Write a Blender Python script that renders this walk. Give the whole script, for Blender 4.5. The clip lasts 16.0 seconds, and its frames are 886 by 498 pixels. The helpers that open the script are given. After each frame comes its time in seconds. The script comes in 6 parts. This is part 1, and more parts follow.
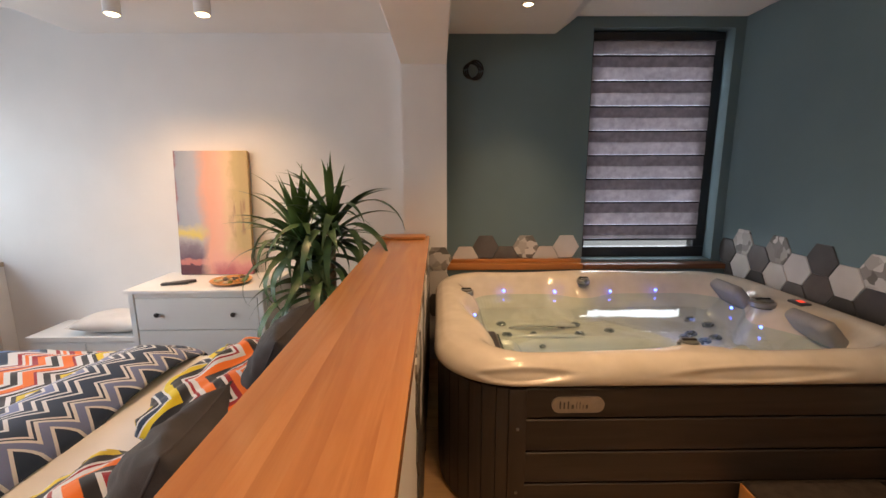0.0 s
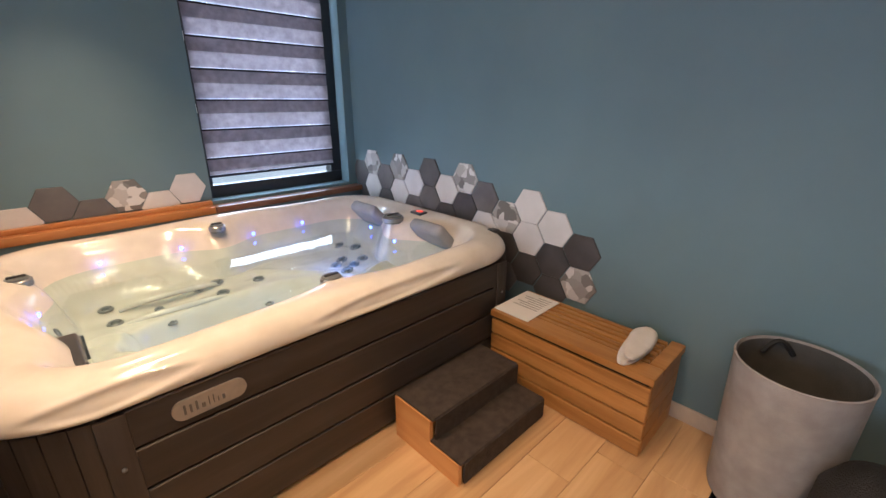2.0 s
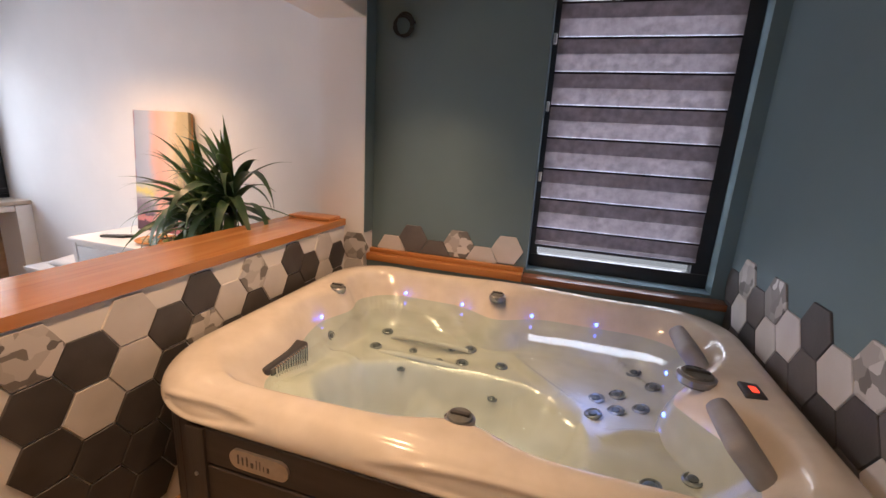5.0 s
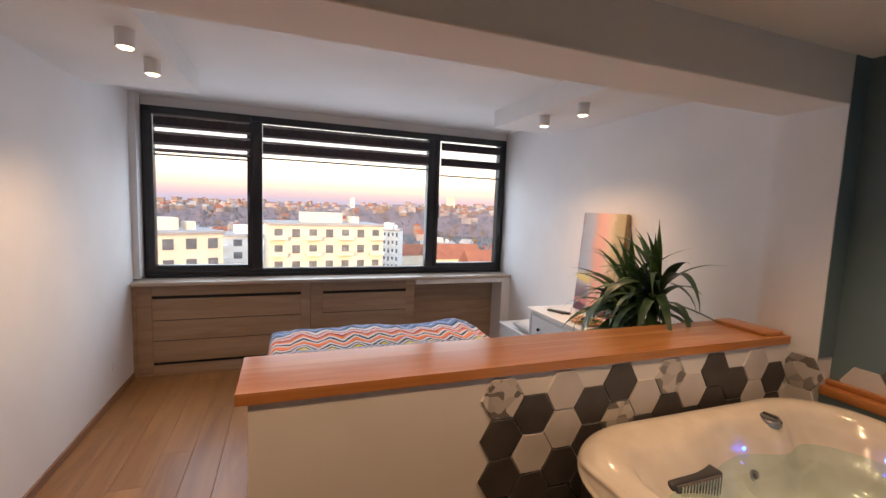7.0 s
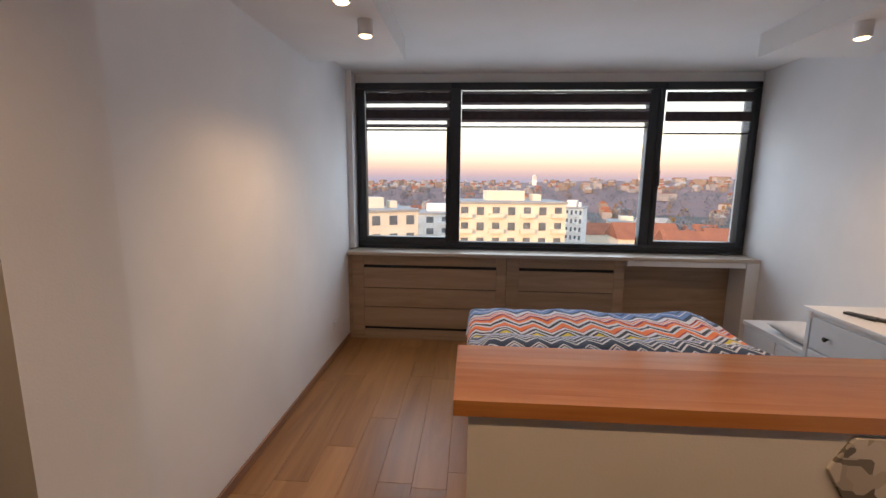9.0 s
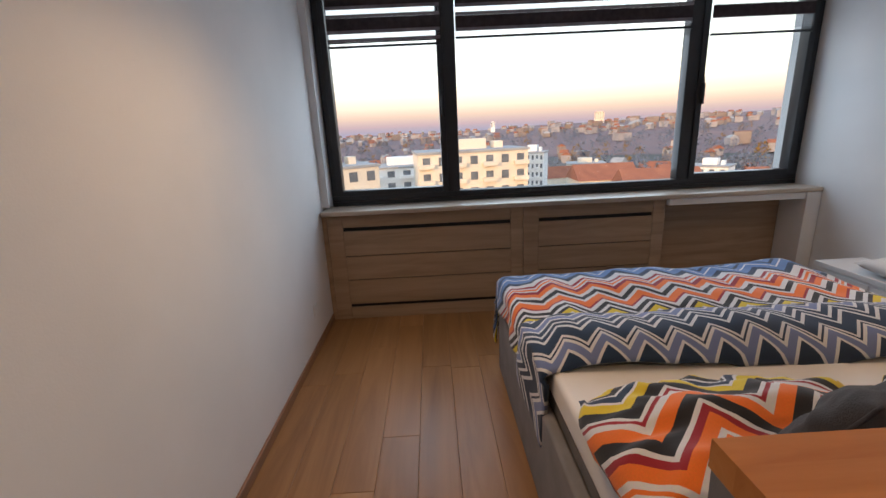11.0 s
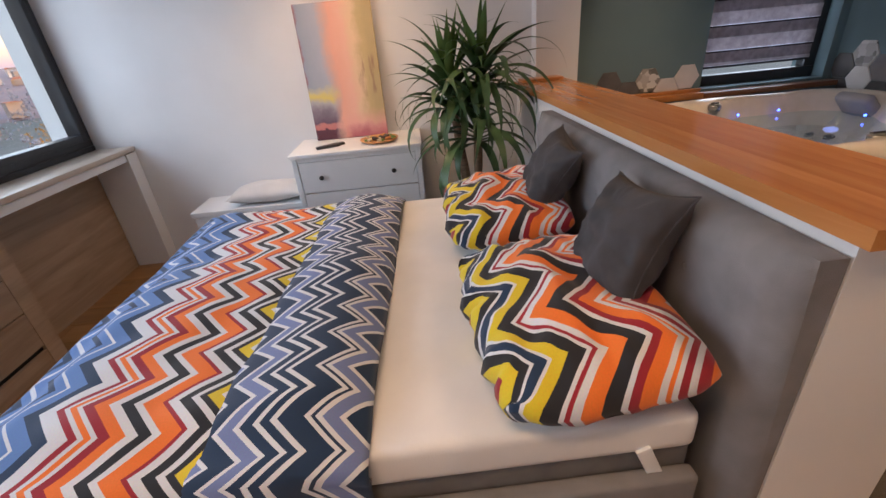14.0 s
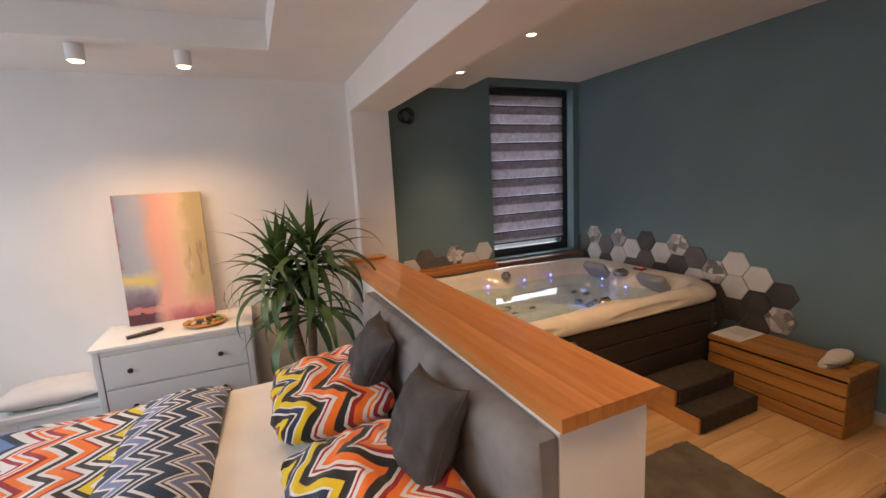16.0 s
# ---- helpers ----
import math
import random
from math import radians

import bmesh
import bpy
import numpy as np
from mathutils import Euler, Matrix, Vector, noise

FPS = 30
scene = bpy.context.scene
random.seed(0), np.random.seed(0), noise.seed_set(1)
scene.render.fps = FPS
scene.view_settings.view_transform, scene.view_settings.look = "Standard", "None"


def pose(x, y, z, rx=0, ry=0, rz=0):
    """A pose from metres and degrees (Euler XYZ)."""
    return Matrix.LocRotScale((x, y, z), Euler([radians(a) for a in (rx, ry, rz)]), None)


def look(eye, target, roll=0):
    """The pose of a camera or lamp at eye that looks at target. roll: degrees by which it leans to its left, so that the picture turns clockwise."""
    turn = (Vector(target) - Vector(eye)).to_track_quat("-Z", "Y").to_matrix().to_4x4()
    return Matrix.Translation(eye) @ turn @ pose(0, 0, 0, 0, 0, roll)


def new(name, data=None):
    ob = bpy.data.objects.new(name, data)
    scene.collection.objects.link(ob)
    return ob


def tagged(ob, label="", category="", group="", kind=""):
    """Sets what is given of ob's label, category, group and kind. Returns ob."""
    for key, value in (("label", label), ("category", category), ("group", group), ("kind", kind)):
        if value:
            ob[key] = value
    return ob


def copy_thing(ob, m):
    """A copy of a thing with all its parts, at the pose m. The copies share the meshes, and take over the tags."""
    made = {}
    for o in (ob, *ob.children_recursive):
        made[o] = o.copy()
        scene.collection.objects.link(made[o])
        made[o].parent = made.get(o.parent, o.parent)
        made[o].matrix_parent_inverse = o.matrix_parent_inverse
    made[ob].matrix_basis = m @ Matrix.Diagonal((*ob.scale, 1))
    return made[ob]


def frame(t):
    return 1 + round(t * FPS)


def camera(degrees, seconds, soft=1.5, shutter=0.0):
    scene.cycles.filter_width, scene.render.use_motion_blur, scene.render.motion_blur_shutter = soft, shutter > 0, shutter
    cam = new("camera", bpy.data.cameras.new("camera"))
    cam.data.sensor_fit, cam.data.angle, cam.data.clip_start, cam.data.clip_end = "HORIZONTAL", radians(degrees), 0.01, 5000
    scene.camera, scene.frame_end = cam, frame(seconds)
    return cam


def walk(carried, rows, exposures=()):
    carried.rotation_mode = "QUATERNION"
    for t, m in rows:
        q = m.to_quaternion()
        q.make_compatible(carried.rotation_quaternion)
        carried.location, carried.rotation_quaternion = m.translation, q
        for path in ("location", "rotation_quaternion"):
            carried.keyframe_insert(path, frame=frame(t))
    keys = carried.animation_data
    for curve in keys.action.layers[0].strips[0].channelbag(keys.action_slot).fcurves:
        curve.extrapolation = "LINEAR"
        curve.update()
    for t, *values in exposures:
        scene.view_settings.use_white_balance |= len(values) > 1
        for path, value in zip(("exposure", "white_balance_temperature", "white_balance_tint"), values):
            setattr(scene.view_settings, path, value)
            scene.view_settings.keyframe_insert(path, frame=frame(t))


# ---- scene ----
cam = camera(92.5, 16.0)
PATH = [
    (0, (1.017, 1.076, 1.479), (1.037, 3.044, 1.12), -0.2),
    (0.5, (1.053, 1.136, 1.494), (1.538, 3.037, 1.104), -0.1),
    (1, (1.136, 1.221, 1.487), (1.985, 2.979, 1.055), 0.6),
    (1.5, (1.225, 1.269, 1.456), (2.379, 2.82, 0.944), 0.4),
    (2, (1.301, 1.336, 1.433), (2.615, 2.688, 0.765), 0.2),
    (2.5, (1.397, 1.434, 1.4), (2.678, 2.788, 0.674), 0.9),
    (3, (1.591, 1.537, 1.382), (2.643, 3.053, 0.611), 2.7),
    (3.2, (1.659, 1.559, 1.395), (2.584, 3.149, 0.611), 1.2),
    (5.3, (2.285, 1.682, 1.548), (1.469, 3.456, 1.115), 3.5),
    (5.5, (2.31, 1.681, 1.566), (1.326, 3.377, 1.172), 2.9),
    (6, (2.34, 1.645, 1.599), (0.983, 3.087, 1.32), 1.8),
    (6.5, (2.325, 1.611, 1.615), (0.636, 2.658, 1.382), 1.3),
    (7, (2.272, 1.561, 1.618), (0.407, 2.255, 1.424), 2.2),
    (7.5, (2.19, 1.517, 1.609), (0.253, 1.98, 1.432), 2.1),
    (8, (2.061, 1.477, 1.583), (0.08, 1.679, 1.404), 1.5),
    (8.5, (1.95, 1.457, 1.556), (-0.037, 1.466, 1.332), 1.0),
    (8.7, (1.899, 1.454, 1.548), (-0.081, 1.372, 1.276), 1.4),
    (10.8, (1.155, 1.225, 1.385), (-0.690, 1.110, 0.935), -1.9),
    (11, (1.024, 1.125, 1.396), (-0.815, 1.158, 0.886), -2.8),
    (11.5, (0.802, 1.1, 1.381), (-1.007, 1.673, 0.749), -3.8),
    (12, (0.63, 1.03, 1.351), (-0.872, 2.127, 0.614), -3.7),
    (12.5, (0.432, 1.019, 1.334), (-0.729, 2.431, 0.522), -3.9),
    (13, (0.228, 1.045, 1.317), (-0.598, 2.648, 0.454), -6.3),
    (13.5, (0.095, 0.997, 1.317), (-0.254, 2.745, 0.411), -5.3),
    (14, (-0.049, 0.881, 1.376), (0.01, 2.667, 0.476), -5.5),
    (14.5, (-0.088, 0.83, 1.432), (0.285, 2.608, 0.595), -3.7),
    (15, (-0.017, 0.785, 1.528), (0.484, 2.601, 0.857), -4.3),
    (15.5, (0.043, 0.749, 1.574), (0.657, 2.599, 1.128), -3.9),
    (16, (0.046, 0.71, 1.603), (0.847, 2.515, 1.286), -3.1),
]
EXPOSURES = [(0, 0.2, 6500, 10), (0.5, 0.35, 6400, 9), (1.0, 0.75, 5450, 9), (2.0, 1.05, 5300, 8), (3.0, 1.05, 5000, 20), (5.5, 0.22, 6350, 16), (6.5, 0.0, 6300, 16), (7.0, -0.1, 6250, 14), (8.5, -0.45, 6200, 12), (11.0, -0.65, 5900, 9), (12.0, -0.85, 5550, 9), (12.5, -0.55, 5350, 9), (13.5, -0.45, 5500, 11), (14.5, 0.06, 6200, 13), (16.0, 0.05, 6400, 12)]
walk(cam, [(t, look(1.05 * Vector(eye), 1.05 * Vector(target), roll)) for t, eye, target, roll in PATH], EXPOSURES)


# ---- world, sun, lamps ----
world = bpy.data.worlds.new("sky")
scene.world = world
world.use_nodes = True
wn, wl = world.node_tree.nodes, world.node_tree.links
wn.clear()
w_out = wn.new("ShaderNodeOutputWorld")
w_bg = wn.new("ShaderNodeBackground")
w_sky = wn.new("ShaderNodeTexSky")
w_sky.sky_type = "NISHITA"
w_sky.sun_disc = False
w_sky.sun_elevation = radians(9)
w_sky.sun_rotation = radians(120)
w_sky.air_density, w_sky.dust_density = 1.6, 2.5
w_geo = wn.new("ShaderNodeTexCoord")
w_sep = wn.new("ShaderNodeSeparateXYZ")
w_ramp = wn.new("ShaderNodeValToRGB")
w_mix = wn.new("ShaderNodeMixRGB")
w_mix.inputs["Fac"].default_value = 0.85
er = w_ramp.color_ramp
er.elements[0].position, er.elements[0].color = 0.0, (0.66, 0.56, 0.74, 1)
er.elements[1].position, er.elements[1].color = 1.0, (0.9, 1.15, 1.6, 1)
for p, c in ((0.014, (0.86, 0.60, 0.68, 1)), (0.035, (1.25, 0.82, 0.72, 1)), (0.065, (1.7, 1.28, 1.08, 1)), (0.11, (1.95, 1.72, 1.62, 1)), (0.2, (2.05, 1.98, 2.05, 1)), (0.45, (1.5, 1.7, 2.0, 1))):
    e = er.elements.new(p)
    e.color = c
wl.new(w_geo.outputs["Generated"], w_sep.inputs[0])
wl.new(w_sep.outputs["Z"], w_ramp.inputs[0])
wl.new(w_sky.outputs[0], w_mix.inputs[1])
wl.new(w_ramp.outputs[0], w_mix.inputs[2])
wl.new(w_mix.outputs[0], w_bg.inputs[0])
w_bg.inputs[1].default_value = 1.3
wl.new(w_bg.outputs[0], w_out.inputs[0])


def lamp(name, kind, m, energy, color, **kw):
    data = bpy.data.lights.new(name, kind)
    data.energy, data.color = energy, color
    for k, v in kw.items():
        if k == "size":
            data.size = v
        elif k == "size_y":
            data.shape = "RECTANGLE"
            data.size_y = v
        elif k == "angle":
            data.angle = v
        elif k == "spot":
            data.spot_size, data.spot_blend = radians(v), 0.9
        elif k == "soft":
            data.shadow_soft_size = v
    ob = new(name, data)
    m = m.copy()
    m.translation = m.translation * 1.05
    ob.matrix_world = m
    return ob


# low evening sun from the south-east lights the town outside the window
lamp("sun", "SUN", look((0, 0, 50), (-60, 34, 41)), 5.0, (1.0, 0.54, 0.25), angle=radians(0.6))
# sky light through the wide window
lamp("window_sky_light", "AREA", look((-2.38, 2.18, 1.5), (0, 2.18, 1.35)), 34, (0.80, 0.88, 1.0), size=3.4, size_y=1.05)
# sky light behind the drawn blind
lamp("north_sky_light", "AREA", look((2.46, 4.148, 1.60), (2.46, 3.0, 1.60)), 15.5, (0.84, 0.90, 1.0), size=0.80, size_y=1.396)
WARM = (1.0, 0.60, 0.30)
SPOT_W, RECESS_W = 39.0, 44.0

# ---- helpers for building ----
ORG = {}
U = 1.05   # metres for one unit of the plan


def clean(ob, mat):
    if mat is not None:
        ob.data.materials.append(mat)
    return ob


def thing(name, label, category, loc=(0, 0, 0), group="", kind=""):
    """An Empty at the base of a thing."""
    ob = new(name)
    ob.location = Vector(loc) * U
    ob.empty_display_size = 0.05
    ORG[ob] = Vector(loc)
    return tagged(ob, label, category, group, kind)


def part(name, bm, mat, parent=None, label="", smooth=0.0, loc=None):
    """A bmesh in world places as one mesh object under parent. smooth: angle in degrees under which edges are smoothed."""
    if len(bm.faces) > 1:
        bmesh.ops.recalc_face_normals(bm, faces=bm.faces)
    org = ORG.get(parent, Vector()) if parent else Vector(loc or (0, 0, 0))
    if org.length:
        bmesh.ops.translate(bm, verts=bm.verts, vec=-org)
    bmesh.ops.scale(bm, vec=(U, U, U), verts=bm.verts)
    me = bpy.data.meshes.new(name)
    if smooth:
        for f in bm.faces:
            f.smooth = True
        lim = radians(smooth)
        for ed in bm.edges:
            ed.smooth = len(ed.link_faces) == 2 and ed.calc_face_angle(0) < lim
    bm.to_mesh(me)
    bm.free()
    ob = new(name, me)
    if parent:
        ob.parent = parent
    else:
        ob.location = org * U
    ORG[ob] = org
    if mat is not None:
        me.materials.append(mat)
    if label:
        ob["label"] = label
    return ob


def structure(name, bm, mat, label="", category="", smooth=0.0):
    return tagged(part(name, bm, mat, smooth=smooth), label, category, "", "structure")


def add_box(bm, x0, x1, y0, y1, z0, z1, bevel=0.0, seg=2, m=None):
    r = bmesh.ops.create_cube(bm, size=1)
    vs = r["verts"]
    bmesh.ops.scale(bm, vec=(x1 - x0, y1 - y0, z1 - z0), verts=vs)
    bmesh.ops.translate(bm, vec=((x0 + x1) / 2, (y0 + y1) / 2, (z0 + z1) / 2), verts=vs)
    if bevel:
        es = list({e for v in vs for e in v.link_edges})
        r = bmesh.ops.bevel(bm, geom=es, offset=bevel, segments=seg, profile=0.6, affect="EDGES")
        vs = list({v for f in r["faces"] for v in f.verts} | {v for v in vs if v.is_valid})
    if m is not None:
        bmesh.ops.transform(bm, matrix=m, verts=vs)
    return vs


def box(x0, x1, y0, y1, z0, z1, bevel=0.0, seg=2, m=None):
    bm = bmesh.new()
    add_box(bm, x0, x1, y0, y1, z0, z1, bevel, seg, m)
    return bm


def add_prism(bm, pts, vec):
    """A closed prism from a flat polygon of 3D points, pushed along vec."""
    a = [bm.verts.new(p) for p in pts]
    b = [bm.verts.new(Vector(p) + Vector(vec)) for p in pts]
    bm.faces.new(a)
    bm.faces.new(list(reversed(b)))
    n = len(a)
    for i in range(n):
        bm.faces.new((a[i], b[i], b[(i + 1) % n], a[(i + 1) % n]))


def prism(pts, vec):
    bm = bmesh.new()
    add_prism(bm, pts, vec)
    return bm


def add_lathe(bm, prof, cx=0, cy=0, n=24, m=None, cap=True):
    """A turned body from (radius, z) pairs."""
    rings = []
    for r, z in prof:
        ring = []
        for i in range(n):
            a = 2 * math.pi * i / n
            p = Vector((cx + r * math.cos(a), cy + r * math.sin(a), z))
            ring.append(bm.verts.new(m @ p if m is not None else p))
        rings.append(ring)
    for a, b in zip(rings, rings[1:]):
        for i in range(n):
            bm.faces.new((a[i], a[(i + 1) % n], b[(i + 1) % n], b[i]))
    if cap:
        bm.faces.new(list(reversed(rings[0])))
        bm.faces.new(rings[-1])


def lathe(prof, cx=0, cy=0, n=24, m=None, cap=True):
    bm = bmesh.new()
    add_lathe(bm, prof, cx, cy, n, m, cap)
    return bm


def add_tube(bm, pts, r, n=8, closed=False):
    pts = [Vector(p) for p in pts]
    rings = []
    k = len(pts)
    for i, p in enumerate(pts):
        if closed:
            d = (pts[(i + 1) % k] - pts[i - 1]).normalized()
        else:
            d = (pts[min(i + 1, k - 1)] - pts[max(i - 1, 0)]).normalized()
        u = d.cross(Vector((0, 0, 1)))
        if u.length < 0.05:
            u = d.cross(Vector((1, 0, 0)))
        u.normalize()
        v = d.cross(u)
        rr = r[i] if isinstance(r, (list, tuple)) else r
        rings.append([bm.verts.new(p + rr * (math.cos(2 * math.pi * j / n) * u + math.sin(2 * math.pi * j / n) * v)) for j in range(n)])
    for i in range(k if closed else k - 1):
        a, b = rings[i], rings[(i + 1) % k]
        for j in range(n):
            bm.faces.new((a[j], a[(j + 1) % n], b[(j + 1) % n], b[j]))
    if not closed:
        bm.faces.new(rings[0])
        bm.faces.new(list(reversed(rings[-1])))


def tube(pts, r, n=8, closed=False):
    bm = bmesh.new()
    add_tube(bm, pts, r, n, closed)
    return bm


# ---- materials ----
def mat_new(name):
    m = bpy.data.materials.new(name)
    m.use_nodes = True
    nt = m.node_tree
    return m, nt.nodes, nt.links, nt.nodes["Principled BSDF"]


def ramp(nd, pts):
    r = nd.new("ShaderNodeValToRGB")
    el = r.color_ramp.elements
    el[0].position, el[0].color = pts[0][0], (*pts[0][1], 1)
    el[1].position, el[1].color = pts[-1][0], (*pts[-1][1], 1)
    for p, c in pts[1:-1]:
        e = el.new(p)
        e.color = (*c, 1)
    return r


def mottled(name, c0, c1, scale=3.0, rough=0.6, bump=0.05, grain=120.0, metal=0.0, stretch=(1, 1, 1), rough_var=0.1, spec=0.5, island=False):
    """Paint, plastic, cloth: two colours mixed by soft noise, with fine grain in the relief."""
    m, nd, ln, bs = mat_new(name)
    tc = nd.new("ShaderNodeTexCoord")
    mp = nd.new("ShaderNodeMapping")
    mp.inputs["Scale"].default_value = stretch
    ln.new(tc.outputs["Object"], mp.inputs[0])
    n1 = nd.new("ShaderNodeTexNoise")
    n1.inputs["Scale"].default_value = scale
    n1.inputs["Detail"].default_value = 5
    ln.new(mp.outputs[0], n1.inputs[0])
    r = ramp(nd, [(0.3, c0), (0.7, c1)])
    ln.new(n1.outputs["Fac"], r.inputs[0])
    ln.new(r.outputs[0], bs.inputs["Base Color"])
    n2 = nd.new("ShaderNodeTexNoise")
    n2.inputs["Scale"].default_value = grain
    n2.inputs["Detail"].default_value = 3
    ln.new(mp.outputs[0], n2.inputs[0])
    b = nd.new("ShaderNodeBump")
    b.inputs["Strength"].default_value = bump
    b.inputs["Distance"].default_value = 0.01
    ln.new(n2.outputs["Fac"], b.inputs["Height"])
    ln.new(b.outputs[0], bs.inputs["Normal"])
    mr = nd.new("ShaderNodeMapRange")
    mr.inputs["To Min"].default_value, mr.inputs["To Max"].default_value = max(rough - rough_var, 0.02), min(rough + rough_var, 1)
    ln.new(n1.outputs["Fac"], mr.inputs[0])
    ln.new(mr.outputs[0], bs.inputs["Roughness"])
    bs.inputs["Metallic"].default_value = metal
    bs.inputs["Specular IOR Level"].default_value = spec
    return m


def wood(name, dark, mid, light, along="X", rough=0.4, scale=1.0, vary=0.25, bump=0.05, stave=0.0):
    """Wood with grain along an axis; pieces differ by their own random shift."""
    m, nd, ln, bs = mat_new(name)
    tc = nd.new("ShaderNodeTexCoord")
    oi = nd.new("ShaderNodeObjectInfo")
    add = nd.new("ShaderNodeVectorMath")
    add.operation = "ADD"
    sc = nd.new("ShaderNodeVectorMath")
    sc.operation = "SCALE"
    cmb = nd.new("ShaderNodeCombineXYZ")
    for i in range(3):
        ln.new(oi.outputs["Random"], cmb.inputs[i])
    ln.new(cmb.outputs[0], sc.inputs[0])
    sc.inputs["Scale"].default_value = 17.0
    ln.new(tc.outputs["Object"], add.inputs[0])
    ln.new(sc.outputs[0], add.inputs[1])
    mp = nd.new("ShaderNodeMapping")
    k = {"X": (0.7, 9, 9), "Y": (9, 0.7, 9), "Z": (9, 9, 0.7)}[along]
    mp.inputs["Scale"].default_value = [v * scale for v in k]
    ln.new(add.outputs[0], mp.inputs[0])
    n1 = nd.new("ShaderNodeTexNoise")
    n1.inputs["Scale"].default_value = 1.6
    n1.inputs["Detail"].default_value = 8
    n1.inputs["Roughness"].default_value = 0.62
    n1.inputs["Distortion"].default_value = 0.9
    ln.new(mp.outputs[0], n1.inputs[0])
    r = ramp(nd, [(0.25, dark), (0.5, mid), (0.75, light)])
    ln.new(n1.outputs["Fac"], r.inputs[0])
    hs = nd.new("ShaderNodeHueSaturation")
    mr = nd.new("ShaderNodeMapRange")
    mr.inputs["To Min"].default_value, mr.inputs["To Max"].default_value = 1 - vary, 1 + vary
    ln.new(oi.outputs["Random"], mr.inputs[0])
    ln.new(mr.outputs[0], hs.inputs["Value"])
    ln.new(r.outputs[0], hs.inputs["Color"])
    ln.new(hs.outputs[0], bs.inputs["Base Color"])
    n2 = nd.new("ShaderNodeTexNoise")
    n2.inputs["Scale"].default_value = 14
    n2.inputs["Detail"].default_value = 4
    ln.new(mp.outputs[0], n2.inputs[0])
    b = nd.new("ShaderNodeBump")
    b.inputs["Strength"].default_value = bump
    b.inputs["Distance"].default_value = 0.01
    ln.new(n2.outputs["Fac"], b.inputs["Height"])
    ln.new(b.outputs[0], bs.inputs["Normal"])
    m2 = nd.new("ShaderNodeMapRange")
    m2.inputs["To Min"].default_value, m2.inputs["To Max"].default_value = rough - 0.08, rough + 0.12
    ln.new(n1.outputs["Fac"], m2.inputs[0])
    ln.new(m2.outputs[0], bs.inputs["Roughness"])
    return m


def glow(name, color, strength):
    m, nd, ln, bs = mat_new(name)
    bs.inputs["Base Color"].default_value = (*color, 1)
    bs.inputs["Emission Color"].default_value = (*color, 1)
    bs.inputs["Emission Strength"].default_value = strength
    return m


WHITE = mottled("white_wall_paint", (0.74, 0.73, 0.72), (0.80, 0.79, 0.78), 2.0, 0.75, 0.06, 160)
CEIL = mottled("ceiling_paint", (0.74, 0.73, 0.71), (0.79, 0.78, 0.76), 2.0, 0.85, 0.04, 180)
TEAL = mottled("blue_green_wall_paint", (0.120, 0.185, 0.212), (0.140, 0.212, 0.240), 2.2, 0.62, 0.05, 170)
FLOORWOOD = wood("oak_laminate", (0.19, 0.092, 0.033), (0.295, 0.154, 0.058), (0.385, 0.217, 0.090), "X", 0.34, 0.55, 0.13, 0.02)
BEECH = wood("oiled_beech", (0.38, 0.142, 0.040), (0.49, 0.205, 0.062), (0.58, 0.27, 0.09), "Y", 0.17, 0.8, 0.06, 0.02)
BEECH_X = wood("oiled_beech_across", (0.38, 0.142, 0.040), (0.49, 0.205, 0.062), (0.58, 0.27, 0.09), "X", 0.28, 0.8, 0.10, 0.02)
CHESTWOOD = wood("varnished_chest_wood", (0.22, 0.095, 0.025), (0.36, 0.175, 0.048), (0.48, 0.26, 0.085), "Y", 0.35, 1.0, 0.15, 0.03)
PINE = wood("varnished_pine", (0.45, 0.20, 0.06), (0.60, 0.30, 0.10), (0.70, 0.40, 0.16), "Y", 0.35, 0.8, 0.08, 0.02)
OAKDECOR = wood("grey_oak_decor", (0.25, 0.165, 0.10), (0.36, 0.25, 0.16), (0.45, 0.32, 0.21), "Y", 0.5, 0.9, 0.06, 0.03)
DARKSKIRT = wood("dark_composite_cladding", (0.028, 0.022, 0.019), (0.045, 0.036, 0.031), (0.065, 0.053, 0.046), "X", 0.5, 1.2, 0.12, 0.06)
DARKSKIRT_Z = wood("dark_composite_cladding_upright", (0.028, 0.022, 0.019), (0.045, 0.036, 0.031), (0.065, 0.053, 0.046), "Z", 0.5, 1.2, 0.12, 0.06)
BASEWOOD = wood("brown_skirting", (0.16, 0.075, 0.035), (0.25, 0.125, 0.06), (0.33, 0.18, 0.09), "X", 0.45, 1.0, 0.05, 0.02)
ANTHRA = mottled("anthracite_frame", (0.018, 0.019, 0.022), (0.026, 0.027, 0.03), 8, 0.42, 0.02, 300)
BLACK = mottled("black_and_gap_shade", (0.008, 0.008, 0.008), (0.014, 0.014, 0.014), 20, 0.7, 0.02, 200)
LAQUER = mottled("white_furniture_lacquer", (0.74, 0.74, 0.73), (0.79, 0.79, 0.78), 4, 0.42, 0.015, 90)
ACRYL = mottled("pearl_acrylic", (0.64, 0.59, 0.51), (0.74, 0.69, 0.61), 9, 0.15, 0.008, 60, rough_var=0.05)
GREYFAB = mottled("grey_upholstery", (0.18, 0.175, 0.182), (0.245, 0.238, 0.246), 9, 0.92, 0.25, 420)
VELVET = mottled("dark_grey_velvet", (0.030, 0.029, 0.032), (0.080, 0.077, 0.082), 7, 0.85, 0.2, 300)
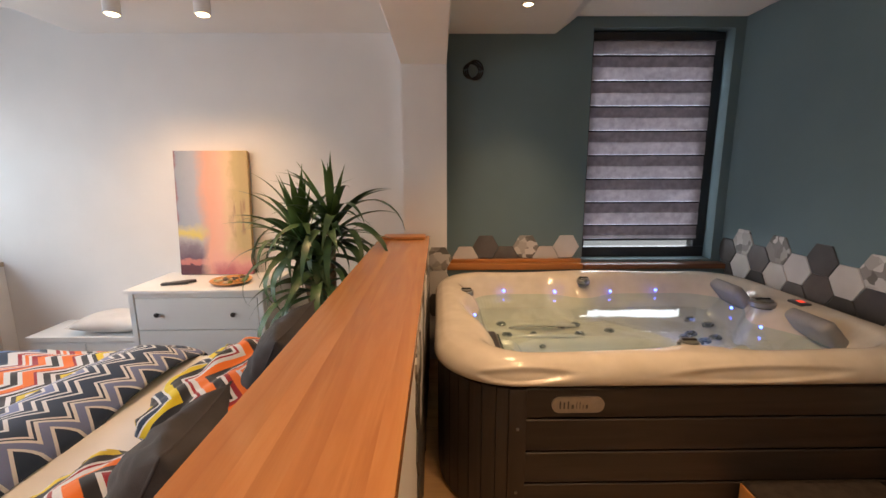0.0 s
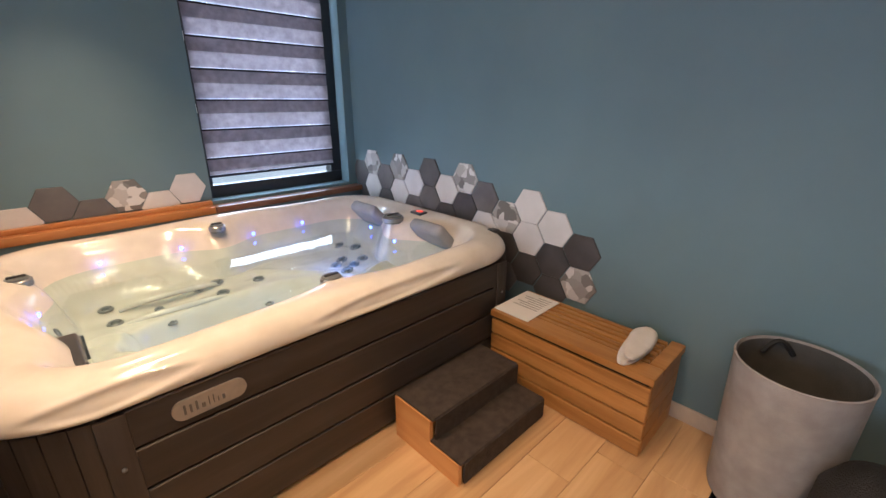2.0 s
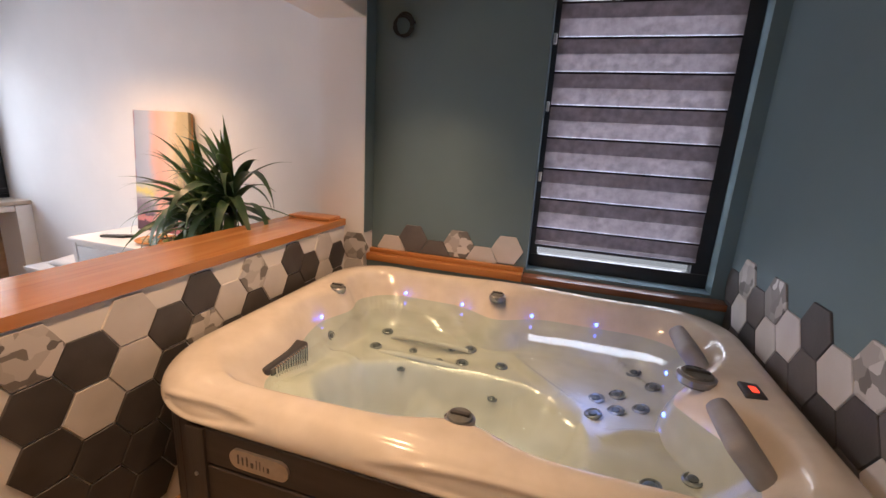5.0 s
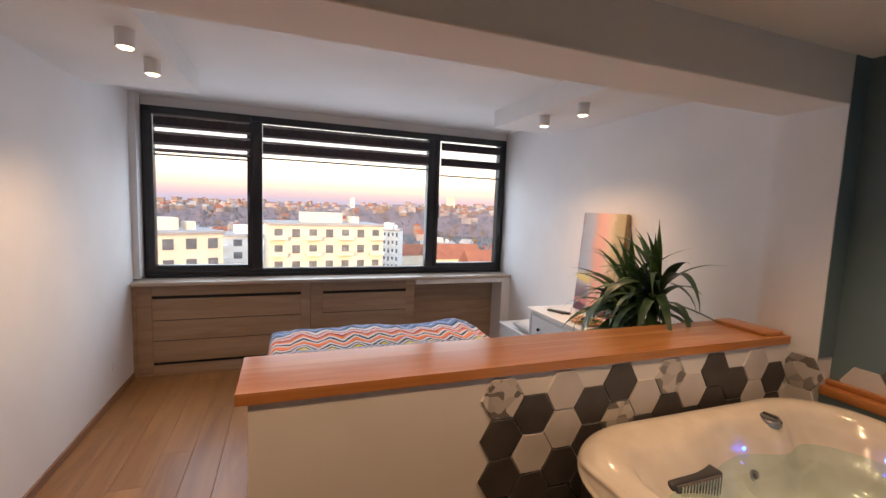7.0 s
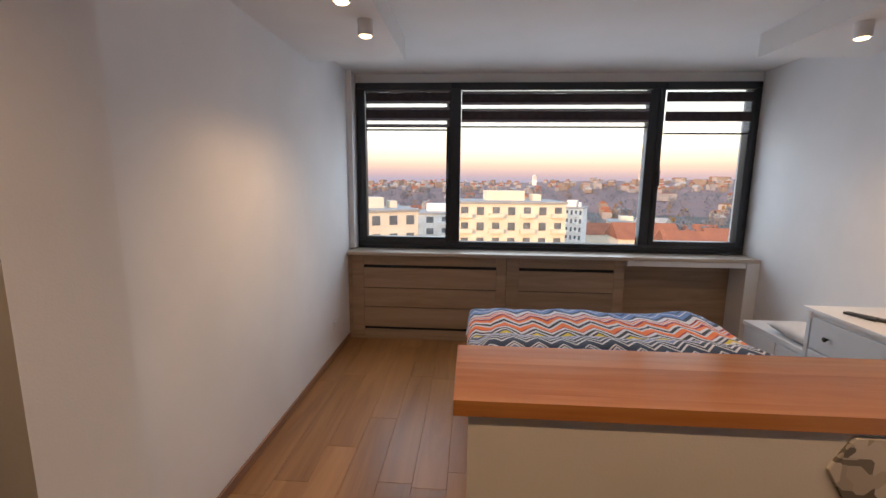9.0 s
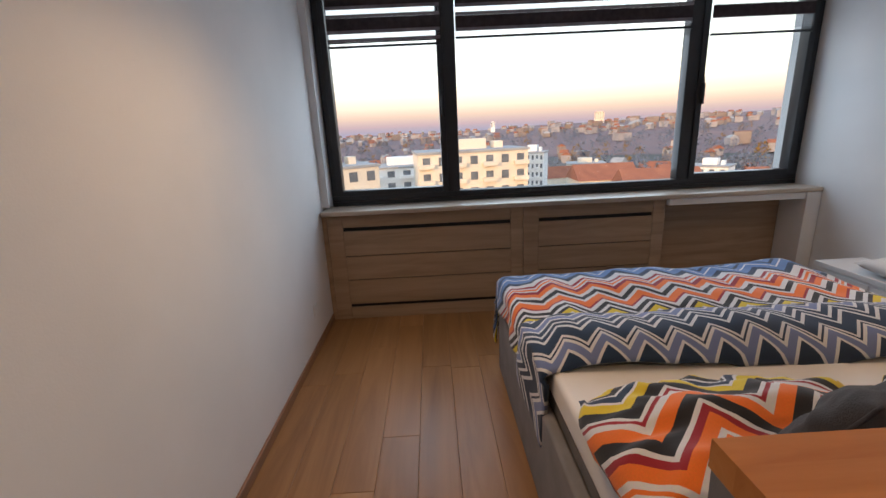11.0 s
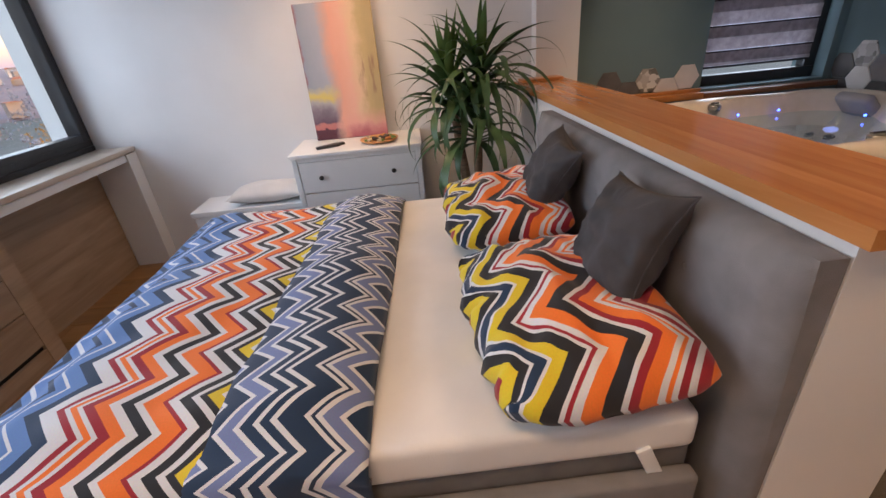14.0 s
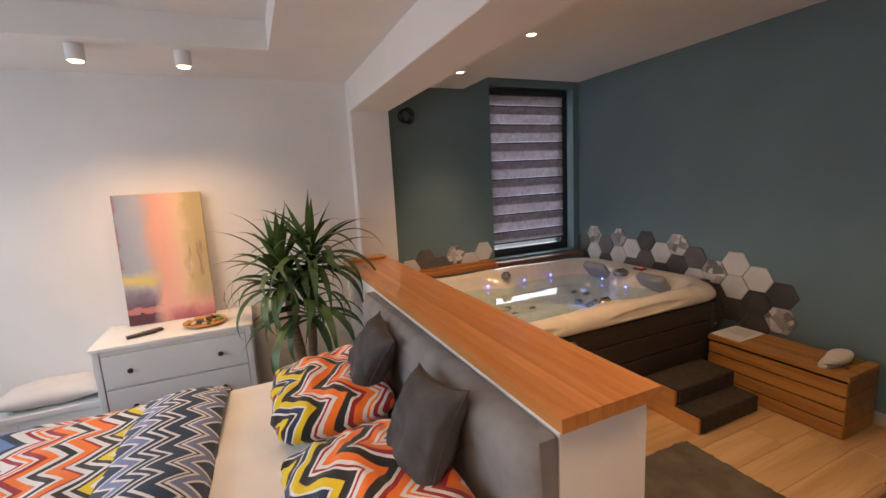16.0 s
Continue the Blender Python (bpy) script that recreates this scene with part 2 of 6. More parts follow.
SHEET = mottled("white_sheet", (0.70, 0.69, 0.68), (0.77, 0.76, 0.75), 5, 0.9, 0.12, 260)

NAVY = (0.010, 0.032, 0.080)
CREAM = (0.70, 0.71, 0.74)
STEEL = (0.11, 0.215, 0.48)
LAVENDER = (0.17, 0.22, 0.43)
ORANGE = (0.85, 0.19, 0.015)
RED = (0.32, 0.012, 0.025)
YELLOW = (0.72, 0.55, 0.010)
INK = (0.014, 0.014, 0.018)


def chevron(name, stripes, amp, period, shift=0.0, warp=0.0018):
    """Printed zigzag cloth: stripes of (width, colour) stacked along U, zigzagging along V."""
    m, nd, ln, bs = mat_new(name)
    uv = nd.new("ShaderNodeUVMap")
    nz = nd.new("ShaderNodeTexNoise")
    nz.inputs["Scale"].default_value = 4.5
    mixv = nd.new("ShaderNodeVectorMath")
    mixv.operation = "MULTIPLY_ADD"
    sub = nd.new("ShaderNodeVectorMath")
    sub.operation = "SUBTRACT"
    sub.inputs[1].default_value = (0.5, 0.5, 0.5)
    ln.new(uv.outputs[0], nz.inputs[0])
    ln.new(nz.outputs["Color"], sub.inputs[0])
    ln.new(sub.outputs[0], mixv.inputs[0])
    mixv.inputs[1].default_value = (warp * 2, warp * 2, 0)
    ln.new(uv.outputs[0], mixv.inputs[2])
    sp = nd.new("ShaderNodeSeparateXYZ")
    ln.new(mixv.outputs[0], sp.inputs[0])

    def mth(op, a, b=None):
        n = nd.new("ShaderNodeMath")
        n.operation = op
        if hasattr(a, "links"):
            ln.new(a, n.inputs[0])
        else:
            n.inputs[0].default_value = a
        if b is not None:
            if hasattr(b, "links"):
                ln.new(b, n.inputs[1])
            else:
                n.inputs[1].default_value = b
        return n.outputs[0]

    tri = mth("MULTIPLY", mth("PINGPONG", sp.outputs["Y"], period / 2), 2 * amp / period)
    total = sum(w for w, c in stripes)
    fr = mth("FRACT", mth("DIVIDE", mth("ADD", mth("ADD", sp.outputs["X"], tri), shift), total))
    r = nd.new("ShaderNodeValToRGB")
    r.color_ramp.interpolation = "CONSTANT"
    el = r.color_ramp.elements
    pos = 0.0
    for i, (w, c) in enumerate(stripes):
        e = el[i] if i < 2 else el.new(pos / total)
        e.position, e.color = pos / total, (*c, 1)
        pos += w
    ln.new(fr, r.inputs[0])
    fine = nd.new("ShaderNodeTexNoise")
    fine.inputs["Scale"].default_value = 260
    ln.new(uv.outputs[0], fine.inputs[0])
    mx = nd.new("ShaderNodeMixRGB")
    mx.blend_type = "MULTIPLY"
    mx.inputs["Fac"].default_value = 0.25
    ln.new(r.outputs[0], mx.inputs[1])
    ln.new(fine.outputs["Color"], mx.inputs[2])
    ln.new(mx.outputs[0], bs.inputs["Base Color"])
    bs.inputs["Roughness"].default_value = 0.88
    bs.inputs["Sheen Weight"].default_value = 0.15
    b = nd.new("ShaderNodeBump")
    b.inputs["Strength"].default_value = 0.15
    b.inputs["Distance"].default_value = 0.002
    ln.new(fine.outputs["Fac"], b.inputs["Height"])
    ln.new(b.outputs[0], bs.inputs["Normal"])
    return m


DUVET = chevron("zigzag_duvet_print", [(0.03, YELLOW), (0.022, INK), (0.018, CREAM), (0.03, INK), (0.028, CREAM), (0.014, RED), (0.045, ORANGE), (0.02, CREAM), (0.03, INK), (0.025, CREAM), (0.035, ORANGE), (0.025, RED), (0.012, CREAM), (0.018, ORANGE),
    (0.014, CREAM), (0.018, RED), (0.045, CREAM), (0.035, NAVY), (0.045, STEEL), (0.012, CREAM), (0.03, STEEL), (0.02, NAVY), (0.04, STEEL), (0.014, CREAM), (0.03, STEEL), (0.03, NAVY), (0.025, STEEL), (0.03, NAVY), (0.016, CREAM), (0.03, STEEL), (0.03, NAVY), (0.03, CREAM)], 0.090, 0.178, -0.025)
BAND = chevron("zigzag_fold_print", [(0.016, CREAM), (0.058, NAVY), (0.014, CREAM), (0.010, NAVY), (0.015, CREAM), (0.036, LAVENDER), (0.014, CREAM), (0.056, NAVY), (0.014, CREAM), (0.036, LAVENDER), (0.015, CREAM), (0.030, NAVY), (0.016, CREAM), (0.024, NAVY)], 0.074, 0.130, 0.12)
PILLOW = chevron("zigzag_pillow_print", [(0.037, YELLOW), (0.027, INK), (0.011, CREAM), (0.028, NAVY), (0.011, CREAM), (0.034, YELLOW), (0.039, INK), (0.013, CREAM), (0.013, RED), (0.022, CREAM), (0.040, ORANGE), (0.040, INK), (0.015, CREAM), (0.022, RED),
    (0.037, ORANGE), (0.016, CREAM), (0.012, ORANGE), (0.015, CREAM), (0.022, RED), (0.022, CREAM), (0.042, RED), (0.050, ORANGE), (0.017, CREAM), (0.042, RED)], 0.128, 0.265, 0.225)

# ---- the room's shell ----
XW, XE, YS, YN, ZC, ZS = -2.30, 3.02, 0.29, 4.02, 2.51, 2.36   # walls, high and low ceiling
PX0, PX1 = 0.785, 1.072                                        # pilaster and beam

floor_bed = structure("floor", box(XW - 0.25, XE + 0.2, -1.4, YN + 0.2, -0.12, -0.012), BLACK, "subfloor under the oak laminate planks", "floor")

structure("wall_south", box(XW - 0.25, PX0, YS - 0.15, YS, -0.01, ZC + 0.12), WHITE, "plain white painted wall beside the bed", "wall")
structure("wall_south_pilaster", box(PX0, PX1, YS - 0.15, 0.54, -0.01, ZC + 0.12), WHITE, "white pilaster under the ceiling beam", "wall")
structure("wall_entry_side", box(PX1 - 0.15, PX1, -1.25, YS - 0.15, -0.01, ZC + 0.12), WHITE, "plain white side wall by the entry", "wall")
structure("wall_entry", box(PX1 - 0.15, XE + 0.15, -1.4, -1.25, -0.01, ZC + 0.12), WHITE, "plain white wall behind the tub area", "wall")
structure("wall_east", box(XE, XE + 0.15, -1.25, YN + 0.2, -0.01, ZC + 0.12), TEAL, "blue-green painted wall behind the hot tub", "wall")
structure("wall_north", box(XW - 0.25, PX0, YN, YN + 0.2, -0.01, ZC + 0.12), WHITE, "white painted wall behind the dresser", "wall")
structure("wall_north_pilaster", box(PX0, PX1, 3.905, YN + 0.2, -0.01, ZC + 0.12), WHITE, "white pilaster at the end of the half wall", "wall")
structure("pilaster_side", box(PX1, PX1 + 0.004, 3.91, YN - 0.002, 0.98, 2.355), TEAL, "blue-green painted flank of the pilaster", "wall")

# north wall of the tub side with the blinded window in it
NWX0, NWX1, NWZ0, NWZ1 = 2.03, 2.955, 0.86, 2.395
bm = bmesh.new()
add_box(bm, PX1, NWX0, YN, YN + 0.3, -0.01, ZC + 0.12)
add_box(bm, NWX1, XE, YN, YN + 0.3, -0.01, ZC + 0.12)
add_box(bm, NWX0, NWX1, YN, YN + 0.3, NWZ1, ZC + 0.12)
add_box(bm, NWX0, NWX1, YN, YN + 0.3, -0.01, NWZ0)
structure("wall_north_tub", bm, TEAL, "blue-green painted wall with a tall blinded window", "wall")

# west wall under and over the wide window
WY0, WY1, WZ0, WZ1 = 0.344, 4.012, 0.90, 2.43
structure("wall_west_below", box(XW - 0.25, XW - 0.005, YS, YN, -0.01, WZ0 - 0.03), WHITE, "white wall under the wide window", "wall")
structure("wall_west_above", box(XW - 0.25, XW, YS, YN, WZ1, ZC + 0.12), WHITE, "white wall strip over the wide window", "wall")
structure("trim", box(XW - 0.25, XW + 0.14, YS, WY0 - 0.004, 0.88, ZC), WHITE, "white boxed pipe in the corner by the window", "trim")

# ceilings: high field open to the window, lower soffits round it, beam, tub side
bm = bmesh.new()
add_box(bm, XW - 0.25, 0.23, 0.97, 3.34, ZC, ZC + 0.12)
add_box(bm, XW - 0.25, -1.30, YS, 0.97, ZC, ZC + 0.12)
add_box(bm, XW - 0.25, -1.30, 3.34, YN, ZC, ZC + 0.12)
structure("ceiling", bm, CEIL, "white plasterboard ceiling over the bed", "ceiling")
bm = bmesh.new()
add_box(bm, -1.30, PX0, YS, 0.97, ZS, ZC + 0.12)
add_box(bm, -1.30, PX0, 3.34, YN, ZS, ZC + 0.12)
add_box(bm, 0.23, PX0, 0.97, 3.34, ZS, ZC + 0.12)
structure("ceiling_soffit", bm, CEIL, "lowered white plasterboard border with surface spots", "ceiling")
structure("ceiling_beam", box(PX0, PX1, 0.54, 3.905, 2.143, ZC + 0.12, 0.004, 1), CEIL, "white ceiling beam over the half wall", "beam")
bm = bmesh.new()
add_prism(bm, [(PX1, -1.25, 2.355), (1.78, -1.25, 2.355), (1.90, -1.25, 2.445), (1.90, -1.25, ZC + 0.12), (PX1, -1.25, ZC + 0.12)], (0, YN + 1.25, 0))
add_box(bm, 1.90, XE, -1.25, YN, 2.46, ZC + 0.12)
structure("ceiling_tub", bm, CEIL, "white two-level ceiling over the hot tub", "ceiling")

# ---- wide window ----
win = thing("window_1", "wide anthracite three-part window over the radiator cover", "window", (XW - 0.06, 2.18, WZ0), kind="structure")
FX0, FX1 = XW - 0.075, XW + 0.012
M1, M2 = 1.292, 3.095
for nm, a in (("frame_bottom", (WY0, WY1, WZ0, WZ0 + 0.045)), ("frame_top", (WY0, WY1, WZ1 - 0.055, WZ1)), ("frame_side", (WY0, WY0 + 0.055, WZ0 + 0.045, WZ1 - 0.055)),
              ("frame_side", (WY1 - 0.055, WY1, WZ0 + 0.045, WZ1 - 0.055)), ("mullion", (M1 - 0.05, M1 + 0.05, WZ0 + 0.045, WZ1 - 0.055)), ("mullion", (M2 - 0.05, M2 + 0.05, WZ0 + 0.045, WZ1 - 0.055))):
    part(nm, box(FX0, FX1, a[0], a[1], a[2], a[3], 0.006), ANTHRA, win, smooth=40)


def pane_material():
    m, nd, ln, bs = mat_new("window_glass")
    tr = nd.new("ShaderNodeBsdfTransparent")
    gl = nd.new("ShaderNodeBsdfGlossy")
    gl.inputs["Roughness"].default_value = 0.0
    fr = nd.new("ShaderNodeFresnel")
    fr.inputs[0].default_value = 1.1
    mx = nd.new("ShaderNodeMixShader")
    tr.inputs[0].default_value = (0.96, 0.98, 0.97, 1)
    ln.new(fr.outputs[0], mx.inputs[0])
    ln.new(tr.outputs[0], mx.inputs[1])
    ln.new(gl.outputs[0], mx.inputs[2])
    ln.new(mx.outputs[0], nd["Material Output"].inputs[0])
    return m


GLASS = pane_material()
for y0, y1 in ((WY0 + 0.055, M1 - 0.05), (M1 + 0.05, M2 - 0.05), (M2 + 0.05, WY1 - 0.055)):
    # sash of the opening lights
    if y1 - y0 < 1.2:
        sash = part("sash", box(FX0 + 0.01, FX1 + 0.012, y0 - 0.01, y0 + 0.035, WZ0 + 0.045, WZ1 - 0.06, 0.005), ANTHRA, win, smooth=40)
        part("sash", box(FX0 + 0.01, FX1 + 0.012, y1 - 0.035, y1 + 0.01, WZ0 + 0.045, WZ1 - 0.06, 0.005), ANTHRA, win, smooth=40)
        part("sash", box(FX0 + 0.01, FX1 + 0.011, y0 + 0.03, y1 - 0.03, WZ0 + 0.043, WZ0 + 0.085, 0.005), ANTHRA, win, smooth=40)
    p = part("pane", box(XW - 0.045, XW - 0.039, y0, y1, WZ0 + 0.04, WZ1 - 0.05), GLASS, win)
    p.visible_shadow = False

# ---- raised floor of the tub side, half wall, skirtings ----
HP = 0.17
HX0, HX1, HY0, HY1 = 0.655, 0.945, 1.455, 3.905
PY = 1.476
structure("platform", box(HX1, XE, PY, YN, -0.01, HP - 0.012), BLACK, "raised step under the light floor of the hot tub", "platform")
LIGHTWOOD = wood("light_maple_laminate", (0.40, 0.24, 0.11), (0.55, 0.36, 0.18), (0.66, 0.46, 0.25), "X", 0.34, 0.7, 0.08, 0.02)
bm = bmesh.new()
add_box(bm, HX1 + 0.002, 2.458, PY - 0.016, PY - 0.001, 0.0, HP - 0.035)
add_tube(bm, [(HX1 + 0.002, PY - 0.006, HP - 0.012), (2.458, PY - 0.006, HP - 0.012)], 0.019, 12)
structure("platform_side", box(2.46, XE, -1.25, PY - 0.018, -0.01, HP), LIGHTWOOD, "raised light wood floor along the blue wall", "platform")
structure("trim_step_edge", bm, LIGHTWOOD, "rounded light wood nosing along the floor step", "step edge", smooth=50)

structure("wall_half", box(HX0, HX1, HY0, HY1, -0.01, 1.0145), WHITE, "white half wall between bed and hot tub", "half wall")
top = thing("countertop", "oiled beech butcher-block top on the half wall", "countertop", (0.8, 2.6, 1.0155))
random.seed(3)
edges = [0.634 + 0.322 * k / 8 for k in range(9)]
for k in range(8):
    part("stave", box(edges[k], edges[k + 1], 1.421, 3.902, 1.0155, 1.0525), BEECH, top)
structure("baseboard", box(XW + 0.22, PX0, YS, YS + 0.014, 0.0, 0.055, 0.003, 1), BASEWOOD, "brown wooden skirting along the white wall", "skirting")
STONE = mottled("beige_skirting", (0.45, 0.38, 0.30), (0.55, 0.47, 0.38), 12, 0.5, 0.04, 60)
structure("baseboard_east", box(XE - 0.012, XE, -1.2, 2.4, HP, HP + 0.07, 0.002, 1), STONE, "beige skirting under the blue-green wall", "skirting")

# ---- hot tub ----
TX0, TX1, TY0, TY1 = 0.996, 3.004, 2.462, 3.930
TCX, TCY = (TX0 + TX1) / 2, (TY0 + TY1) / 2


def ring_pts(inset, n=224, rad=0.31):
    """Points round a rounded rectangle, drawn in by inset, anticlockwise."""
    hx, hy = (TX1 - TX0) / 2 - inset, (TY1 - TY0) / 2 - inset
    r = max(min(rad - inset * 0.35, hx, hy), 0.08)
    segs, total = [], 0
    corners = [(hx - r, hy - r, 0), (-hx + r, hy - r, 90), (-hx + r, -hy + r, 180), (hx - r, -hy + r, 270)]
    out = []
    per = n // 4
    for i, (cx, cy, a0) in enumerate(corners):
        nx, ny, na = corners[(i + 1) % 4]
        arc = per // 2
        for k in range(arc):
            a = radians(a0 + 90 * k / arc)
            out.append((TCX + cx + r * math.cos(a), TCY + cy + r * math.sin(a)))
        ex, ey = cx + r * math.cos(radians(a0 + 90)), cy + r * math.sin(radians(a0 + 90))
        sx, sy = nx + r * math.cos(radians(na)), ny + r * math.sin(radians(na))
        for k in range(per - arc):
            f = k / (per - arc)
            out.append((TCX + ex + (sx - ex) * f, TCY + ey + (sy - ey) * f))
    return out


def bumpf(x, y, cx, cy, rx, ry):
    d = ((x - cx) / rx) ** 2 + ((y - cy) / ry) ** 2
    return math.exp(-d * 1.4)


def sstep(a, b, v):
    v = min(max((v - a) / (b - a), 0), 1)
    return v * v * (3 - 2 * v)


def leaf_dent(x, z):
    """Leaf-shaped hollows pressed into the outer face of the front rim: depth from 0 to 1, and a crest along their upper edge."""
    dent = crest = 0.0
    for x0, x1 in ((1.82, 2.52), (1.14, 1.50)):
        if x0 < x < x1:
            s = (x - x0) / (x1 - x0)
            half = 0.026 * math.sin(math.pi * s) ** 0.8 + 1e-4
            c = 0.764 + 0.016 * (s - 0.5)
            ends = sstep(0, 0.15, s) * sstep(1, 0.85, s)
            dent += sstep(half + 0.005, half - 0.012, abs(z - c)) * ends
            crest += math.exp(-((z - c - half - 0.004) / 0.006) ** 2) * ends
    return dent, crest


def rim_wave(x, y):
    """Soft waves of the rim."""
    return 0.007 * math.sin(x * 7.5 + 0.6) * sstep(2.80, 2.42, y) + 0.006 * math.sin(x * 6 + 2) * sstep(3.6, 3.9, y)


def smooth_profile(p, k=3):
    """A profile with k steps for one, on a smooth curve through its points."""
    out = []
    for i in range(len(p) - 1):
        a, b, c, d = p[max(i - 1, 0)], p[i], p[i + 1], p[min(i + 2, len(p) - 1)]
        for j in range(k):
            t = j / k
            out.append(tuple(0.5 * (2 * b[q] + (c[q] - a[q]) * t + (2 * a[q] - 5 * b[q] + 4 * c[q] - d[q]) * t * t + (3 * b[q] - a[q] - 3 * c[q] + d[q]) * t ** 3) for q in (0, 1)))
    return out + [p[-1]]


def bezier(a, b, c, n=22):
    return [((1 - t) ** 2 * a[0] + 2 * t * (1 - t) * b[0] + t * t * c[0], (1 - t) ** 2 * a[1] + 2 * t * (1 - t) * b[1] + t * t * c[1]) for t in [i / n for i in range(n + 1)]]


# raised lines sweeping over the moulded inside, in plan
SWEEPS = [(bezier(a, b, c), h, w) for a, b, c, h, w in (
    ((1.20, 3.60), (1.45, 3.80), (1.72, 3.60), 0.026, 0.016), ((1.48, 3.72), (1.80, 3.74), (1.86, 3.48), 0.022, 0.015), ((2.04, 3.66), (2.32, 3.76), (2.64, 3.62), 0.026, 0.017),
    ((2.04, 3.60), (2.12, 3.40), (2.40, 3.24), 0.026, 0.022), ((2.30, 3.73), (2.55, 3.72), (2.72, 3.46), 0.020, 0.015), ((1.35, 2.69), (1.65, 2.74), (1.82, 2.86), 0.024, 0.020),
    ((2.02, 2.69), (2.30, 2.72), (2.50, 2.90), 0.024, 0.020), ((2.42, 3.08), (2.56, 3.16), (2.70, 3.17), 0.030, 0.030), ((1.22, 3.18), (1.38, 3.24), (1.50, 3.12), 0.028, 0.024))]


def sweep_lines(x, y):
    z = 0.0
    for pts, h, w in SWEEPS:
        best, at = 9.0, 0
        for i, (px, py) in enumerate(pts):
            q = (x - px) ** 2 + (y - py) ** 2
            if q < best:
                best, at = q, i
        if best < 9 * w * w:
            z += h * math.exp(-best / (w * w)) * math.sin(math.pi * (at + 0.6) / (len(pts) + 0.2))
    return z


def pool(x, y):
    """Height of the moulded inside."""
    z = 0.555
    z += 0.055 * sstep(1.60, 1.32, x) * sstep(3.35, 3.0, y)
    q = (abs((x - 1.88) / 0.46) ** 2.4 + abs((y - 3.02) / 0.30) ** 2.4)
    z -= 0.27 * sstep(1.28, 0.50, q)
    z += 0.075 * bumpf(x, y, 1.44, 2.84, 0.18, 0.17)
    z -= 0.040 * bumpf(x, y, 2.52, 3.46, 0.22, 0.22) + 0.035 * bumpf(x, y, 2.55, 2.82, 0.2, 0.16)
    z -= 0.035 * bumpf(x, y, 1.64, 3.46, 0.34, 0.10)
    return z


tub = thing("hot_tub", "cream pearl acrylic hot tub, filled, with dark cladding", "hot tub", (TCX, TCY, HP))
prof = [(0.050, 0.718), (0.016, 0.721), (0.004, 0.730), (0.000, 0.745), (0.003, 0.761), (0.011, 0.777), (0.024, 0.792), (0.040, 0.805), (0.056, 0.811), (0.072, 0.815), (0.086, 0.816), (0.100, 0.815), (0.112, 0.812), (0.122, 0.807), (0.130, 0.799), (0.138, 0.788)]
inner = [0.146 + 0.008 * i for i in range(26)] + [0.360 + 0.0140 * i for i in range(21)]
BULGES = ((1.128, 2.90, 0.16, 0.08), (1.15, 3.44, 0.10, 0.07), (1.94, 3.70, 0.11, 0.11), (2.80, 3.19, 0.14, 0.15), (2.02, 2.62, 0.12, 0.08))


def bulged(x, y, d):
    """The inner side of the rim swells inwards under the valves."""
    k = sstep(0.085, 0.145, d) * sstep(0.48, 0.20, d)
    for bx, by, wid, out in BULGES:
        g = k * out * math.exp(-((x - bx) ** 2 + (y - by) ** 2) / (wid * wid * 1.6))
        u = Vector((TCX - bx, 0)) if abs(TCX - bx) > 0.5 else Vector((0, TCY - by))
        u.normalize()
        x, y = x + u.x * g, y + u.y * g
    return x, y

LIP = prof[-1][1]
bm = bmesh.new()
rings = []
for d, z in smooth_profile(prof):
    ring = []
    for x, y in (bulged(px, py, d) for px, py in ring_pts(d, 320)):
        dent, crest = leaf_dent(x, z) if y < TY0 + 0.10 and d < 0.09 else (0.0, 0.0)
        ring.append(bm.verts.new((x, y + 0.011 * dent - 0.003 * crest, z - 0.004 * dent + 0.003 * crest + rim_wave(x, y) * sstep(0.735, 0.80, z))))
    rings.append(ring)
for d in inner:
    fall = sstep(0.130, 0.300, d) ** 0.75
    ring = []
    for x, y in (bulged(px, py, d) for px, py in ring_pts(d, 320)):
        z = LIP + (pool(x, y) - LIP) * fall + sweep_lines(x, y) * sstep(0.14, 0.18, d)
        ring.append(bm.verts.new((x, y, z + rim_wave(x, y) * sstep(0.19, 0.14, d))))
    rings.append(ring)
n = len(rings[0])
for a, b in zip(rings, rings[1:]):
    for i in range(n):
        bm.faces.new((a[i], a[(i + 1) % n], b[(i + 1) % n], b[i]))
bm.faces.new(rings[-1])
part("shell", bm, ACRYL, tub, "glossy pearl acrylic shell with wavy rim", smooth=80)

# cladding: round corner posts and planked sides
part("plinth", box(TX0 + 0.10, TX1 - 0.10, TY0 + 0.14, TY1 - 0.14, HP, HP + 0.05), BLACK, tub)
part("core", box(TX0 + 0.11, TX1 - 0.11, TY0 + 0.11, TY1 - 0.125, HP + 0.03, 0.22), BLACK, tub)
ph = [(HP + 0.02, 0.325), (0.332, 0.457), (0.464, 0.590), (0.597, 0.712)]
for z0, z1 in ph:
    part("plank", box(TX0 + 0.33, TX1 - 0.17, TY0 + 0.015, TY0 + 0.04, z0, z1, 0.004, 1), DARKSKIRT, tub)
    part("plank", box(TX0 + 0.015, TX0 + 0.04, TY0 + 0.33, TY1 - 0.3, z0, z1, 0.004, 1), DARKSKIRT_Z, tub)
    part("plank", box(TX1 - 0.04, TX1 - 0.015, TY0 + 0.22, TY1 - 0.3, z0, z1, 0.004, 1), DARKSKIRT_Z, tub)


